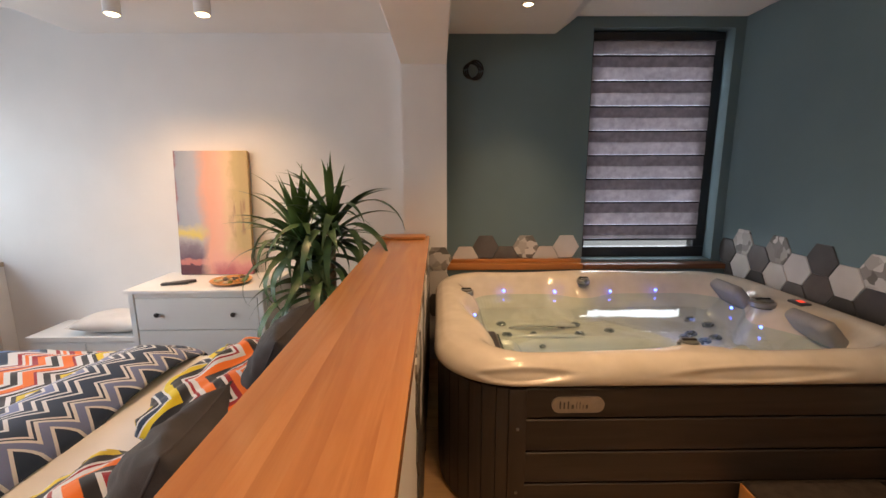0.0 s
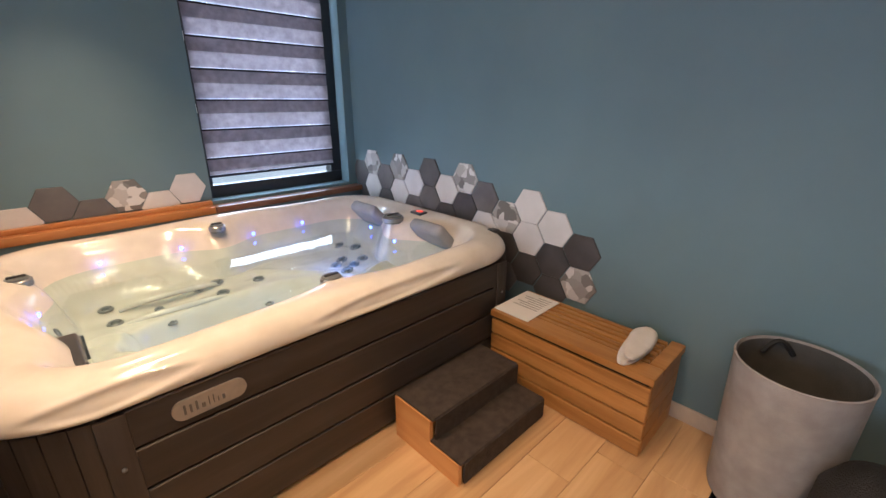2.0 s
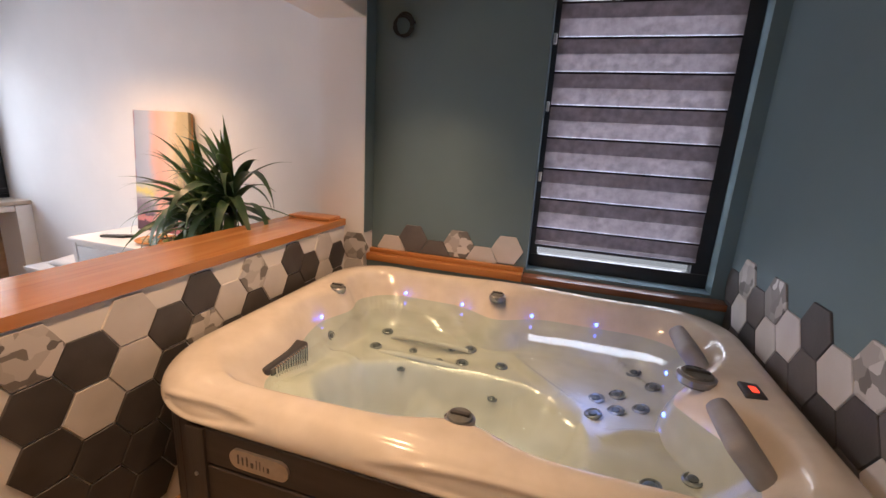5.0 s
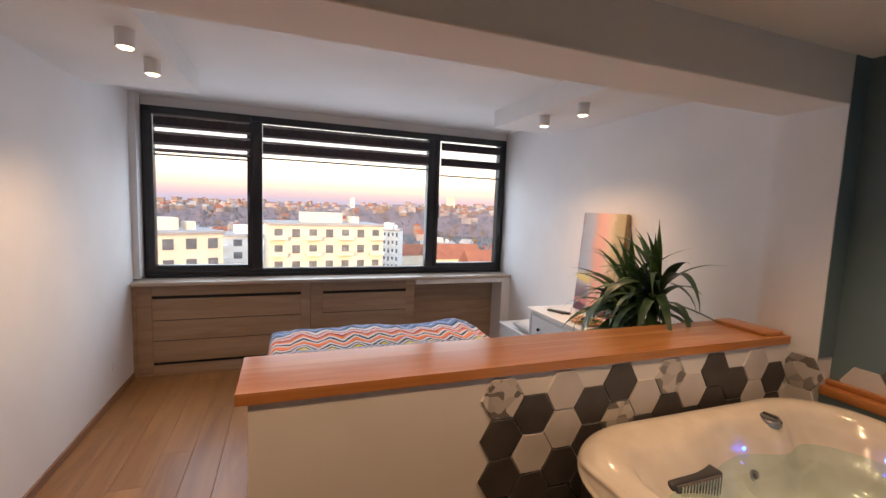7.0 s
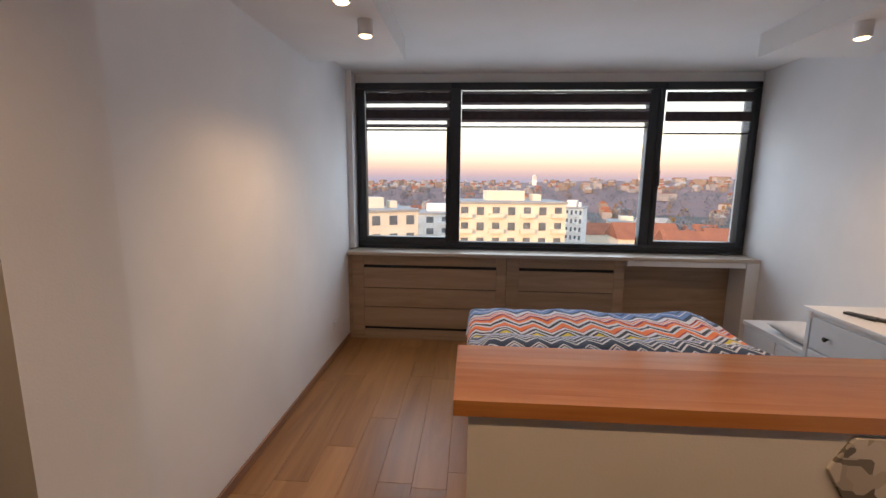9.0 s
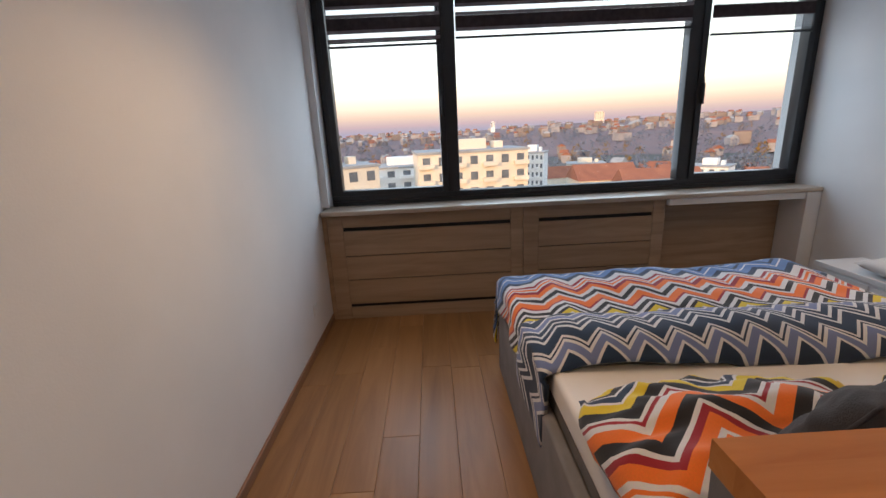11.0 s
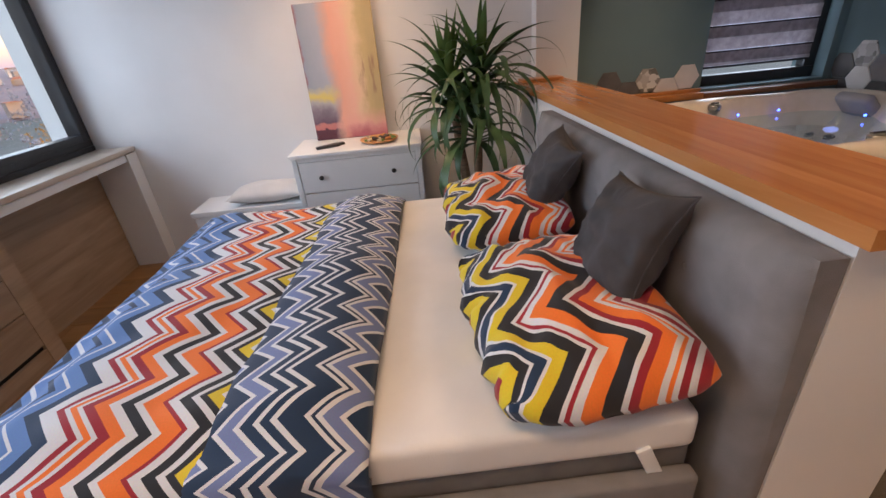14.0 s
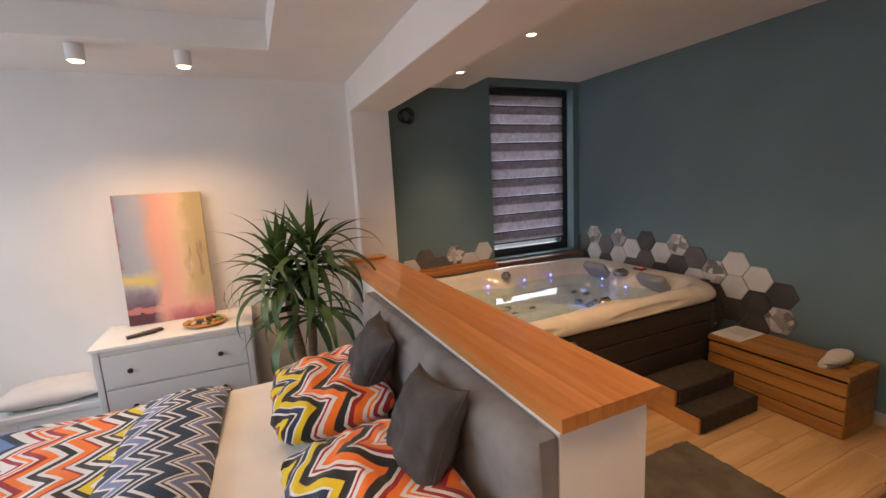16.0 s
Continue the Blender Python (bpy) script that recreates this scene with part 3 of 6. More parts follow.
def corner_slats(cx, cy, r, a0, a1, n):
    for k in range(n):
        f0, f1 = radians(a0 + (a1 - a0) * k / n), radians(a0 + (a1 - a0) * (k + 0.94) / n)
        pts = [(cx + r * math.cos(f), cy + r * math.sin(f), HP + 0.02) for f in (f0, (f0 + f1) / 2, f1)]
        pts += [(cx + (r - 0.02) * math.cos(f), cy + (r - 0.02) * math.sin(f), HP + 0.02) for f in (f1, (f0 + f1) / 2, f0)]
        part("corner_slat", prism(pts, (0, 0, 0.712 - HP - 0.02)), DARKSKIRT_Z, tub)


corner_slats(TX0 + 0.325, TY0 + 0.320, 0.306, 180, 272, 9)
corner_slats(TX1 - 0.255, TY0 + 0.255, 0.240, 268, 360, 7)
corner_slats(TX0 + 0.325, TY1 - 0.320, 0.306, 90, 180, 5)
for x in (TX0 + 0.315, TX1 - 0.195):
    part("corner_post", box(x - 0.045, x + 0.02, TY0 + 0.006, TY0 + 0.036, HP + 0.02, 0.712, 0.006), DARKSKIRT_Z, tub, smooth=40)
    for z in (0.30, 0.56):
        part("screw", lathe([(0.006, 0), (0.006, 0.004), (0.003, 0.006)], n=10, m=pose(x - 0.012, TY0 + 0.006, z, 90)), mottled("screw_steel", (0.4, 0.4, 0.4), (0.5, 0.5, 0.5), 20, 0.3, 0, 50, 1.0), tub)

# plate with the maker's mark as plain shapes
PLATE = mottled("satin_badge_metal", (0.50, 0.46, 0.42), (0.62, 0.57, 0.52), 30, 0.32, 0.02, 200, 0.7)
bm = bmesh.new()
pts = []
for i in range(28):
    a = 2 * math.pi * i / 28
    pts.append((1.515 + 0.065 * (1 if math.cos(a) > 0 else -1) + 0.030 * math.cos(a), TY0 + 0.014, 0.652 + 0.030 * math.sin(a)))
add_prism(bm, pts, (0, -0.008, 0))
badge = part("badge", bm, PLATE, tub, "rounded satin metal maker's plate")
MARK = mottled("engraved_grey", (0.10, 0.09, 0.085), (0.15, 0.14, 0.13), 30, 0.5, 0, 90)
x0 = 1.447
for w, h in ((0.006, 0.030), (0.006, 0.026), (0.006, 0.030), (0.009, 0.016), (0.003, 0.028), (0.003, 0.028), (0.003, 0.016), (0.008, 0.016)):
    part("mark", box(x0, x0 + w, TY0 + 0.0045, TY0 + 0.0065, 0.638, 0.638 + h, 0.001, 1), MARK, badge)
    x0 += w + 0.0085

# grey head pillows, valves, panel, jets, skimmer, lamps
PADGREY = mottled("grey_foam", (0.25, 0.25, 0.26), (0.33, 0.33, 0.34), 10, 0.6, 0.08, 220)
CHROME = mottled("chrome", (0.75, 0.75, 0.75), (0.85, 0.85, 0.85), 20, 0.12, 0.0, 60, 1.0, rough_var=0.04)
STEELGREY = mottled("satin_grey_metal", (0.26, 0.26, 0.26), (0.36, 0.36, 0.36), 20, 0.3, 0.0, 60, 0.6)
JETIN = mottled("jet_grey", (0.10, 0.11, 0.11), (0.16, 0.17, 0.17), 30, 0.3, 0.02, 90)
DARKPL = mottled("dark_grey_plastic", (0.04, 0.04, 0.042), (0.06, 0.06, 0.062), 15, 0.35, 0.02, 100)
for y in (3.515, 2.935):
    bm = box(-0.035, 0.035, -0.12, 0.12, -0.085, 0.085, 0.034, 4)
    bmesh.ops.transform(bm, matrix=pose(2.775, y, 0.748, 0, -42, 0), verts=bm.verts)
    part("head_pillow", bm, PADGREY, tub, "grey foam head pillow", smooth=60)


def valve(x, y, z, r=0.034):
    z -= 0.006
    v = part("valve", lathe([(r * 1.15, z - 0.03), (r * 1.15, z + 0.006), (r * 1.05, z + 0.012), (r * 0.5, z + 0.014)], x, y, 24), JETIN, tub, "grey turning valve", smooth=40)
    part("grip", box(x - r * 0.85, x + r * 0.85, y - 0.007, y + 0.007, z + 0.01, z + 0.021, 0.004), DARKPL, v, smooth=40)
    part("collar", lathe([(r * 1.35, z - 0.02), (r * 1.35, z + 0.001), (r * 1.17, z + 0.006)], x, y, 24), STEELGREY, v, smooth=40)


# moulded ridges of the lounger
for y, x0, x1, z in ((3.52, 1.44, 1.86, 0.570), (3.36, 1.42, 1.86, 0.560), (2.70, 1.62, 2.10, 0.590)):
    pts = [(x0 + (x1 - x0) * i / 15, y - 0.012 * math.sin(math.pi * i / 15), z - 0.022 + 0.022 * math.sin(math.pi * i / 15) ** 0.5) for i in range(16)]
    part("ridge", tube(pts, [0.005 + 0.009 * math.sin(math.pi * (i + 0.5) / 16) ** 0.5 for i in range(16)], 10), ACRYL, tub, smooth=60)
valve(1.175, 3.44, 0.806, 0.032)
valve(1.935, 3.685, 0.806, 0.030)
valve(2.015, 2.665, 0.808, 0.032)
valve(2.715, 3.20, 0.808, 0.046)
pan = part("control_panel", box(2.825, 2.885, 3.09, 3.18, 0.802, 0.822, 0.008, 3), DARKPL, tub, "dark control panel with a lit red display", smooth=40)
part("display", box(2.848, 2.868, 3.115, 3.150, 0.8215, 0.8235), glow("red_display", (1.0, 0.05, 0.02), 1.6), pan)
part("drain_cap", box(2.885, 2.930, 2.60, 2.65, 0.798, 0.818, 0.008), DARKPL, tub, smooth=40)


def jet(x, y, z, m, r=0.03):
    mm = pose(x, y, z) @ m
    j = part("jet", lathe([(r, 0), (r, 0.006), (r * 0.82, 0.010), (r * 0.7, 0.004), (r * 0.55, 0.004)], n=18, m=mm), STEELGREY, tub, smooth=40)
    part("nozzle", lathe([(r * 0.5, 0.002), (r * 0.5, 0.009), (r * 0.3, 0.012)], n=14, m=mm), JETIN, j, smooth=40)


up = Matrix.Identity(4)


def shell_z(x, y):
    """Height of the shell's inside at a place away from the corners."""
    d = min(x - TX0, TX1 - x, y - TY0, TY1 - y)
    return LIP + (pool(x, y) - LIP) * sstep(0.130, 0.300, d) ** 0.75 + sweep_lines(x, y)


for x, y, r in ((1.41, 3.40, 0.030), (1.40, 3.56, 0.030), (1.59, 3.29, 0.020), (1.58, 3.47, 0.020), (1.74, 3.38, 0.022), (1.76, 3.53, 0.022), (1.84, 3.42, 0.030), (1.85, 3.54, 0.030), (2.02, 3.44, 0.028), (2.01, 3.31, 0.022)):
    jet(x, y, shell_z(x, y) + 0.002, up, r)
for x, y in ((2.43, 3.37), (2.41, 3.22), (2.52, 3.46), (2.50, 3.30), (2.60, 3.36), (2.60, 3.63), (2.68, 3.66), (2.67, 3.54), (2.70, 2.98), (2.57, 2.92), (2.60, 2.79)):
    jet(x, y, shell_z(x, y) + 0.004, pose(0, 0, 0, 0, -16, 0), 0.034)
for y, z in ((3.28, 0.62), (3.14, 0.60)):
    jet(1.235, y, z, pose(0, 0, 0, 0, 72, 0), 0.024)
jet(1.56, 2.715, 0.60, pose(0, 0, 0, -70, 0, 0), 0.035)
sk = part("skimmer", box(1.15, 1.290, 2.78, 3.03, 0.53, 0.718, 0.012, 3), DARKPL, tub, "dark skimmer box with grille", smooth=40)
part("grille_frame", box(1.288, 1.296, 2.80, 3.01, 0.55, 0.712, 0.006), JETIN, sk)
for k in range(13):
    part("grille_bar", box(1.293, 1.303, 2.815 + k * 0.0146, 2.822 + k * 0.0146, 0.56, 0.712), CHROME, sk)
LED = glow("pool_light", (0.06, 0.12, 1.0), 10)
for x, y, rx, ry in ((1.433, 3.715, 90, 0), (1.757, 3.690, 90, 0), (2.114, 3.690, 90, 0), (2.417, 3.715, 90, 0), (1.205, 3.25, 0, 90), (2.600, 3.04, 0, -90), (2.660, 3.34, 0, -90)):
    part("pool_light", lathe([(0.0075, 0), (0.0075, 0.006), (0.004, 0.008)], n=12, m=pose(x, y, 0.722, rx, ry)), LED, tub, "small glowing pool light")


def water_material():
    m, nd, ln, bs = mat_new("pool_water")
    tr = nd.new("ShaderNodeBsdfTransparent")
    # aqua tint puts the colour of the pool lights into the water
    tr.inputs[0].default_value = (0.70, 0.90, 0.91, 1)
    gl = nd.new("ShaderNodeBsdfGlossy")
    gl.inputs["Roughness"].default_value = 0.03
    fr = nd.new("ShaderNodeFresnel")
    fr.inputs[0].default_value = 1.33
    nz = nd.new("ShaderNodeTexNoise")
    nz.inputs["Scale"].default_value = 9
    tc = nd.new("ShaderNodeTexCoord")
    ln.new(tc.outputs["Object"], nz.inputs[0])
    bp = nd.new("ShaderNodeBump")
    bp.inputs["Strength"].default_value = 0.03
    bp.inputs["Distance"].default_value = 0.02
    ln.new(nz.outputs["Fac"], bp.inputs["Height"])
    ln.new(bp.outputs[0], gl.inputs["Normal"])
    ln.new(bp.outputs[0], fr.inputs["Normal"])
    mx = nd.new("ShaderNodeMixShader")
    ln.new(fr.outputs[0], mx.inputs[0])
    ln.new(tr.outputs[0], mx.inputs[1])
    ln.new(gl.outputs[0], mx.inputs[2])
    ln.new(mx.outputs[0], nd["Material Output"].inputs[0])
    return m


bm = bmesh.new()
bm.faces.new([bm.verts.new((x, y, 0.6925)) for x, y in ring_pts(0.150)])
w = part("water", bm, water_material(), tub, "clear still water, tinted aqua for the pool lights")
w.visible_shadow = False

# the tub's own underwater lights
for x, y, z, e, c in ((1.62, 3.10, 0.640, 0.24, (0.55, 0.74, 1.0)), (2.42, 3.30, 0.655, 0.85, (0.28, 0.38, 1.0)), (2.02, 2.98, 0.560, 0.24, (0.62, 0.88, 1.0))):
    lamp("pool_lamp", "POINT", look((x, y, z), (x, y, 0)), e, c, soft=0.09)

# ---- north window of the tub side ----
win2 = thing("window_2", "tall narrow anthracite window with a drawn zebra blind", "window", (2.5, 4.16, NWZ0), kind="structure")
Y0, Y1 = 4.115, 4.19
for nm, a in (("frame_bottom", (NWX0, NWX1, NWZ0, NWZ0 + 0.075)), ("frame_top", (NWX0, NWX1, NWZ1 - 0.05, NWZ1)), ("frame_side", (NWX0, NWX0 + 0.045, NWZ0 + 0.075, NWZ1 - 0.05)), ("frame_side", (NWX1 - 0.085, NWX1, NWZ0 + 0.075, NWZ1 - 0.05))):
    part(nm, box(a[0], a[1], Y0, Y1, a[2], a[3], 0.006), ANTHRA, win2, smooth=40)
p = part("pane", box(NWX0 + 0.04, NWX1 - 0.08, 4.15, 4.156, NWZ0 + 0.07, NWZ1 - 0.045), GLASS, win2)
p.visible_shadow = False


def fabric(name, col, trans, alpha=0.0):
    m, nd, ln, bs = mat_new(name)
    df, tl, tp = nd.new("ShaderNodeBsdfDiffuse"), nd.new("ShaderNodeBsdfTranslucent"), nd.new("ShaderNodeBsdfTransparent")
    tc = nd.new("ShaderNodeTexCoord")
    nz = nd.new("ShaderNodeTexNoise")
    nz.inputs["Scale"].default_value = 26
    nz.inputs["Detail"].default_value = 6
    ln.new(tc.outputs["Object"], nz.inputs[0])
    r = ramp(nd, [(0.3, tuple(c * 0.8 for c in col)), (0.7, tuple(min(c * 1.15, 1) for c in col))])
    ln.new(nz.outputs["Fac"], r.inputs[0])
    ln.new(r.outputs[0], df.inputs[0])
    ln.new(r.outputs[0], tl.inputs[0])
    m1, m2 = nd.new("ShaderNodeMixShader"), nd.new("ShaderNodeMixShader")
    m1.inputs[0].default_value, m2.inputs[0].default_value = trans, alpha
    ln.new(df.outputs[0], m1.inputs[1])
    ln.new(tl.outputs[0], m1.inputs[2])
    ln.new(m1.outputs[0], m2.inputs[1])
    ln.new(tp.outputs[0], m2.inputs[2])
    ln.new(m2.outputs[0], nd["Material Output"].inputs[0])
    return m


B_LIGHT = fabric("blind_sheer_mauve", (0.40, 0.37, 0.385), 0.47, 0.0)
B_DARK = fabric("blind_dense_taupe", (0.250, 0.225, 0.240), 0.40, 0.0)
B_LINE = fabric("blind_seam", (0.030, 0.026, 0.028), 0.08, 0.0)
# pale cloth colour imitates daylight coming through a narrow slit
B_EDGE = fabric("blind_slit_glow", (0.66, 0.66, 0.72), 0.7, 0.0)


def zebra(name, label, u0, u1, z0, z1, place, pitch, phase=0.0, open_sheer=False):
    """A zebra roller blind; place(u0, u1, v0, v1, z0, z1) gives a box, u along the window, v into the room."""
    b = thing(name, label, "blind", loc=tuple(place((u0 + u1) / 2, 0, z0)))

    def bx(a0, a1, v0, v1, c0, c1):
        p, q = place(a0, v0, c0), place(a1, v1, c1)
        return box(min(p[0], q[0]), max(p[0], q[0]), min(p[1], q[1]), max(p[1], q[1]), c0, c1, 0)
    part("cassette", bx(u0 - 0.008, u1 + 0.008, 0, 0.045, z1 - 0.03, z1 + 0.02), ANTHRA, b, "dark roller cassette")
    z = z1 - 0.03 - phase
    if phase > 0:
        part("band", bx(u0, u1, 0.010, 0.012, z, z1 - 0.03), B_DARK, b)
    while z > z0 + 0.02:
        lo = max(z - pitch * 0.52, z0 + 0.012)
        s = part("sheer", bx(u0, u1, 0.016, 0.0175, lo + 0.0045, z), B_SHEER if open_sheer else B_LIGHT, b)
        if not open_sheer:
            # pale strip in place of the slit that lets daylight through
            part("seam", bx(u0, u1, 0.0160, 0.0175, lo, lo + 0.0043), B_EDGE, b)
        else:
            s.visible_shadow = False
        z = lo
        lo = max(z - pitch * 0.48, z0 + 0.012)
        if z > z0 + 0.02:
            part("band", bx(u0, u1, 0.010, 0.012, lo, z), B_DARK, b)
            part("seam", bx(u0, u1, 0.0125, 0.0150, z - 0.010, z), B_LINE, b)
        z = lo
    part("bottom_rail", bx(u0, u1, 0.004, 0.024, z0, z0 + 0.014), ANTHRA, b, "slim dark bottom rail")
    return b


B_MID = fabric("blind_overlap_taupe", (0.30, 0.27, 0.29), 0.42, 0.0)


def open_zebra(name, label, u0, u1, z0, z1, x, pitch, zc, dark, mid):
    """A half-raised zebra blind in the plane x: dense bands centred on zc and every pitch from it, edged by overlaps."""
    b = thing(name, label, "blind", loc=(x, (u0 + u1) / 2, z0))
    part("cassette", box(x, x + 0.045, u0 - 0.008, u1 + 0.008, z1 - 0.03, z1 + 0.02), ANTHRA, b, "dark roller cassette")
    z1 -= 0.031
    lo = z0 + 0.030
    n = zc - pitch * math.ceil((zc - lo) / pitch)
    while n < z1 + pitch:
        for nm, a, c, mt, dx in (("band", n - dark / 2, n + dark / 2, B_DENSE, 0.010), ("overlap", n + dark / 2, n + dark / 2 + mid, B_MID, 0.013), ("overlap", n - dark / 2 - mid, n - dark / 2, B_MID, 0.013), ("sheer", n + dark / 2 + mid, n + pitch - dark / 2 - mid, B_SHEER, 0.016)):
            a, c = max(a, lo), min(c, z1)
            if c - a > 0.002:
                p = part(nm, box(x + dx, x + dx + 0.0015, u0, u1, a, c), mt, b)
                if mt == B_SHEER:
                    p.visible_shadow = False
        n += pitch
    part("bottom_rail", box(x + 0.004, x + 0.024, u0, u1, z0, z0 + 0.014), ANTHRA, b, "slim dark bottom rail")
    for u in (u0 + 0.01, u1 - 0.014):
        part("rail_strip", box(x + 0.012, x + 0.0135, u, u + 0.004, z0 + 0.014, lo), B_DENSE, b)


B_DENSE = fabric("blind_dense_brown", (0.085, 0.070, 0.075), 0.25, 0.0)
B_SHEER = fabric("blind_open_sheer", (0.62, 0.66, 0.70), 0.5, 0.82)
zebra("zebra_blind", "closed mauve and taupe zebra roller blind", NWX0 + 0.030, NWX1 - 0.075, 0.985, NWZ1 - 0.035, lambda u, v, z: (u, 4.112 - v, z), 0.1637)
for z in (1.35, 1.72, 2.05):
    tagged(part("blind_clip", box(NWX0 + 0.006, NWX0 + 0.022, 4.09, 4.114, z, z + 0.05, 0.003), LAQUER), "small white blind guide clip", "clip", "blind clips")
structure("window_sill", box(NWX0 - 0.01, XE - 0.002, 3.940, 4.118, 0.806, 0.842, 0.006), wood("dark_red_sill", (0.16, 0.06, 0.03), (0.24, 0.10, 0.05), (0.32, 0.15, 0.08), "X", 0.3), "dark reddish wooden sill under the blinded window", "sill", smooth=40)
bm = bmesh.new()
add_box(bm, PX1 + 0.002, NWX0 - 0.012, 3.940, 4.018, 0.806, 0.848, 0.005)
add_box(bm, PX1 + 0.002, NWX0 - 0.012, 3.985, 4.018, 0.848, 0.872, 0.004)
structure("ledge", bm, BEECH_X, "orange wooden ledge behind the hot tub", "ledge", smooth=40)
structure("ledge_box", box(PX1 + 0.002, XE - 0.002, 3.950, 4.018, HP, 0.805), TEAL, "boxed-in wall base under the ledge", "wall base")

# ---- hexagonal tiles ----
T_DARK = mottled("slate_tile", (0.050, 0.046, 0.046), (0.085, 0.079, 0.078), 7, 0.42, 0.05, 90)
T_MID = mottled("grey_tile", (0.10, 0.092, 0.092), (0.15, 0.14, 0.14), 7, 0.42, 0.05, 90)
T_WHITE = mottled("white_tile", (0.56, 0.54, 0.53), (0.68, 0.66, 0.65), 5, 0.40, 0.04, 90)


def facet_material():
    m, nd, ln, bs = mat_new("facet_print_tile")
    tc = nd.new("ShaderNodeTexCoord")
    oi = nd.new("ShaderNodeObjectInfo")
    ad = nd.new("ShaderNodeVectorMath")
    ad.operation = "ADD"
    ln.new(tc.outputs["Object"], ad.inputs[0])
    ln.new(oi.outputs["Random"], ad.inputs[1])
    vo = nd.new("ShaderNodeTexVoronoi")
    vo.inputs["Scale"].default_value = 17
    vo.distance = "MANHATTAN"
    ln.new(ad.outputs[0], vo.inputs[0])
    r = ramp(nd, [(0.1, (0.16, 0.15, 0.14)), (0.45, (0.38, 0.36, 0.34)), (0.9, (0.66, 0.64, 0.62))])
    sp = nd.new("ShaderNodeSeparateColor")
    ln.new(vo.outputs["Color"], sp.inputs[0])
    ln.new(sp.outputs[0], r.inputs[0])
    ln.new(r.outputs[0], bs.inputs["Base Color"])
    bs.inputs["Roughness"].default_value = 0.42
    return m


T_FACET = facet_material()
TILE = {"D": T_DARK, "M": T_MID, "W": T_WHITE, "P": T_FACET}
HEXW, HEXH = 0.190, 0.1635   # across corners, across flats


def hex_bm(c, ax, face, cut=None, k=1.0):
    """A flat-topped hexagonal tile with a small bevel; ax: 'x' or 'y' for the wall's normal, face: its sign."""
    bm = bmesh.new()
    top_, bot, low = [], [], []
    for i in range(6):
        a = radians(60 * i)
        for lst, rr, dep in ((bot, 0.985, 0.0), (low, 0.985, 0.0055), (top_, 0.965, 0.0075)):
            u, v = k * rr * HEXW / 2 * math.cos(a), k * rr * HEXH / math.sqrt(3) * math.sin(a)
            vz = c[2] + v
            if cut is not None:
                vz = min(vz, cut)
            if ax == "x":
                lst.append(bm.verts.new((c[0] + face * dep, c[1] + u, vz)))
            else:
                lst.append(bm.verts.new((c[0] + u, c[1] + face * dep, vz)))
    for a, b in ((bot, low), (low, top_)):
        for i in range(6):
            bm.faces.new((a[i], a[(i + 1) % 6], b[(i + 1) % 6], b[i]))
    bm.faces.new(top_)
    return bm


PITCH = 0.1460
tiles_e = thing("tile_field", "staggered grey, white and patterned hexagonal wall tiles", "tiles", (XE, 3.0, 0.6), kind="structure")
east = ["PD", "DDW", "DWW", "DDP", "DWD", "DDDP", "DDW", "DDDD", "DDW", "DDWP", "DDD", "DDWP", "DDD"]
for k, col in enumerate(east):
    y = 2.197 + PITCH * k
    z0 = 0.612 if k % 2 == 0 else 0.531
    for j, c in enumerate(col):
        part("tile", hex_bm((XE, y, z0 + 0.1625 * j), "x", -1), TILE[c if c != "D" or (k + j) % 3 else "M"], tiles_e)
tiles_h = thing("tile_field", "dark, cream and patterned hexagonal tiles on the half wall", "tiles", (HX1, 3.0, 0.3), kind="structure")
half = ["DDDDP", "DDWD", "DDDWW", "DDDD", "DDDPD", "DDDW", "DDDDP", "DDDW", "DDDDD", "DDDD", "DDDWW", "DDDD"]
for k, col in enumerate(half):
    y = 2.313 + 0.1365 * k
    z0 = 0.300 if k % 2 == 0 else 0.379
    for j, c in enumerate(col):
        part("tile", hex_bm((HX1, y, z0 + 0.157 * j), "x", 1, 1.012, 0.944), TILE[c], tiles_h)
tiles_n = thing("tile_field", "row of hexagonal tiles over the wooden ledge", "tiles", (1.6, YN, 0.8), kind="structure")
for x, z, c in ((1.205, 0.880, "W"), (1.347, 0.957, "M"), (1.489, 0.880, "M"), (1.631, 0.957, "P"), (1.773, 0.880, "W"), (1.915, 0.957, "W")):
    part("tile", hex_bm((x, YN, z), "y", -1, None, 0.98), TILE[c], tiles_n)
tiles_p = thing("tile_field", "few hexagonal tiles at the foot of the pilaster", "tiles", (1.0, 3.905, 0.6), kind="structure")
for x, z, c in ((1.015, 0.895, "P"), (1.015, 0.732, "W"), (1.015, 0.569, "D")):
    part("tile", hex_bm((x, 3.905, z), "y", -1), TILE[c], tiles_p)

# ---- things by the hot tub ----
CX0, CX1, CY0, CY1, CZ = 2.68, 2.99, 1.712, 2.43, 0.522
chest = thing("storage_chest", "slatted varnished wooden storage chest by the blue wall", "chest", ((CX0 + CX1) / 2, (CY0 + CY1) / 2, HP))
# black filling paints the shade between the front slats
part("body", box(CX0 + 0.012, CX1 - 0.004, CY0 + 0.012, CY1 - 0.012, HP, CZ - 0.03), BLACK, chest)
for k in range(4):
    z0 = HP + 0.004 + k * 0.0775
    part("front_slat", box(CX0, CX0 + 0.018, CY0, CY1, z0, z0 + 0.0695, 0.006, 2), CHESTWOOD, chest)
    part("side_slat", box(CX0 + 0.018, CX1, CY0, CY0 + 0.016, z0, z0 + 0.0765, 0.002, 1), CHESTWOOD, chest)
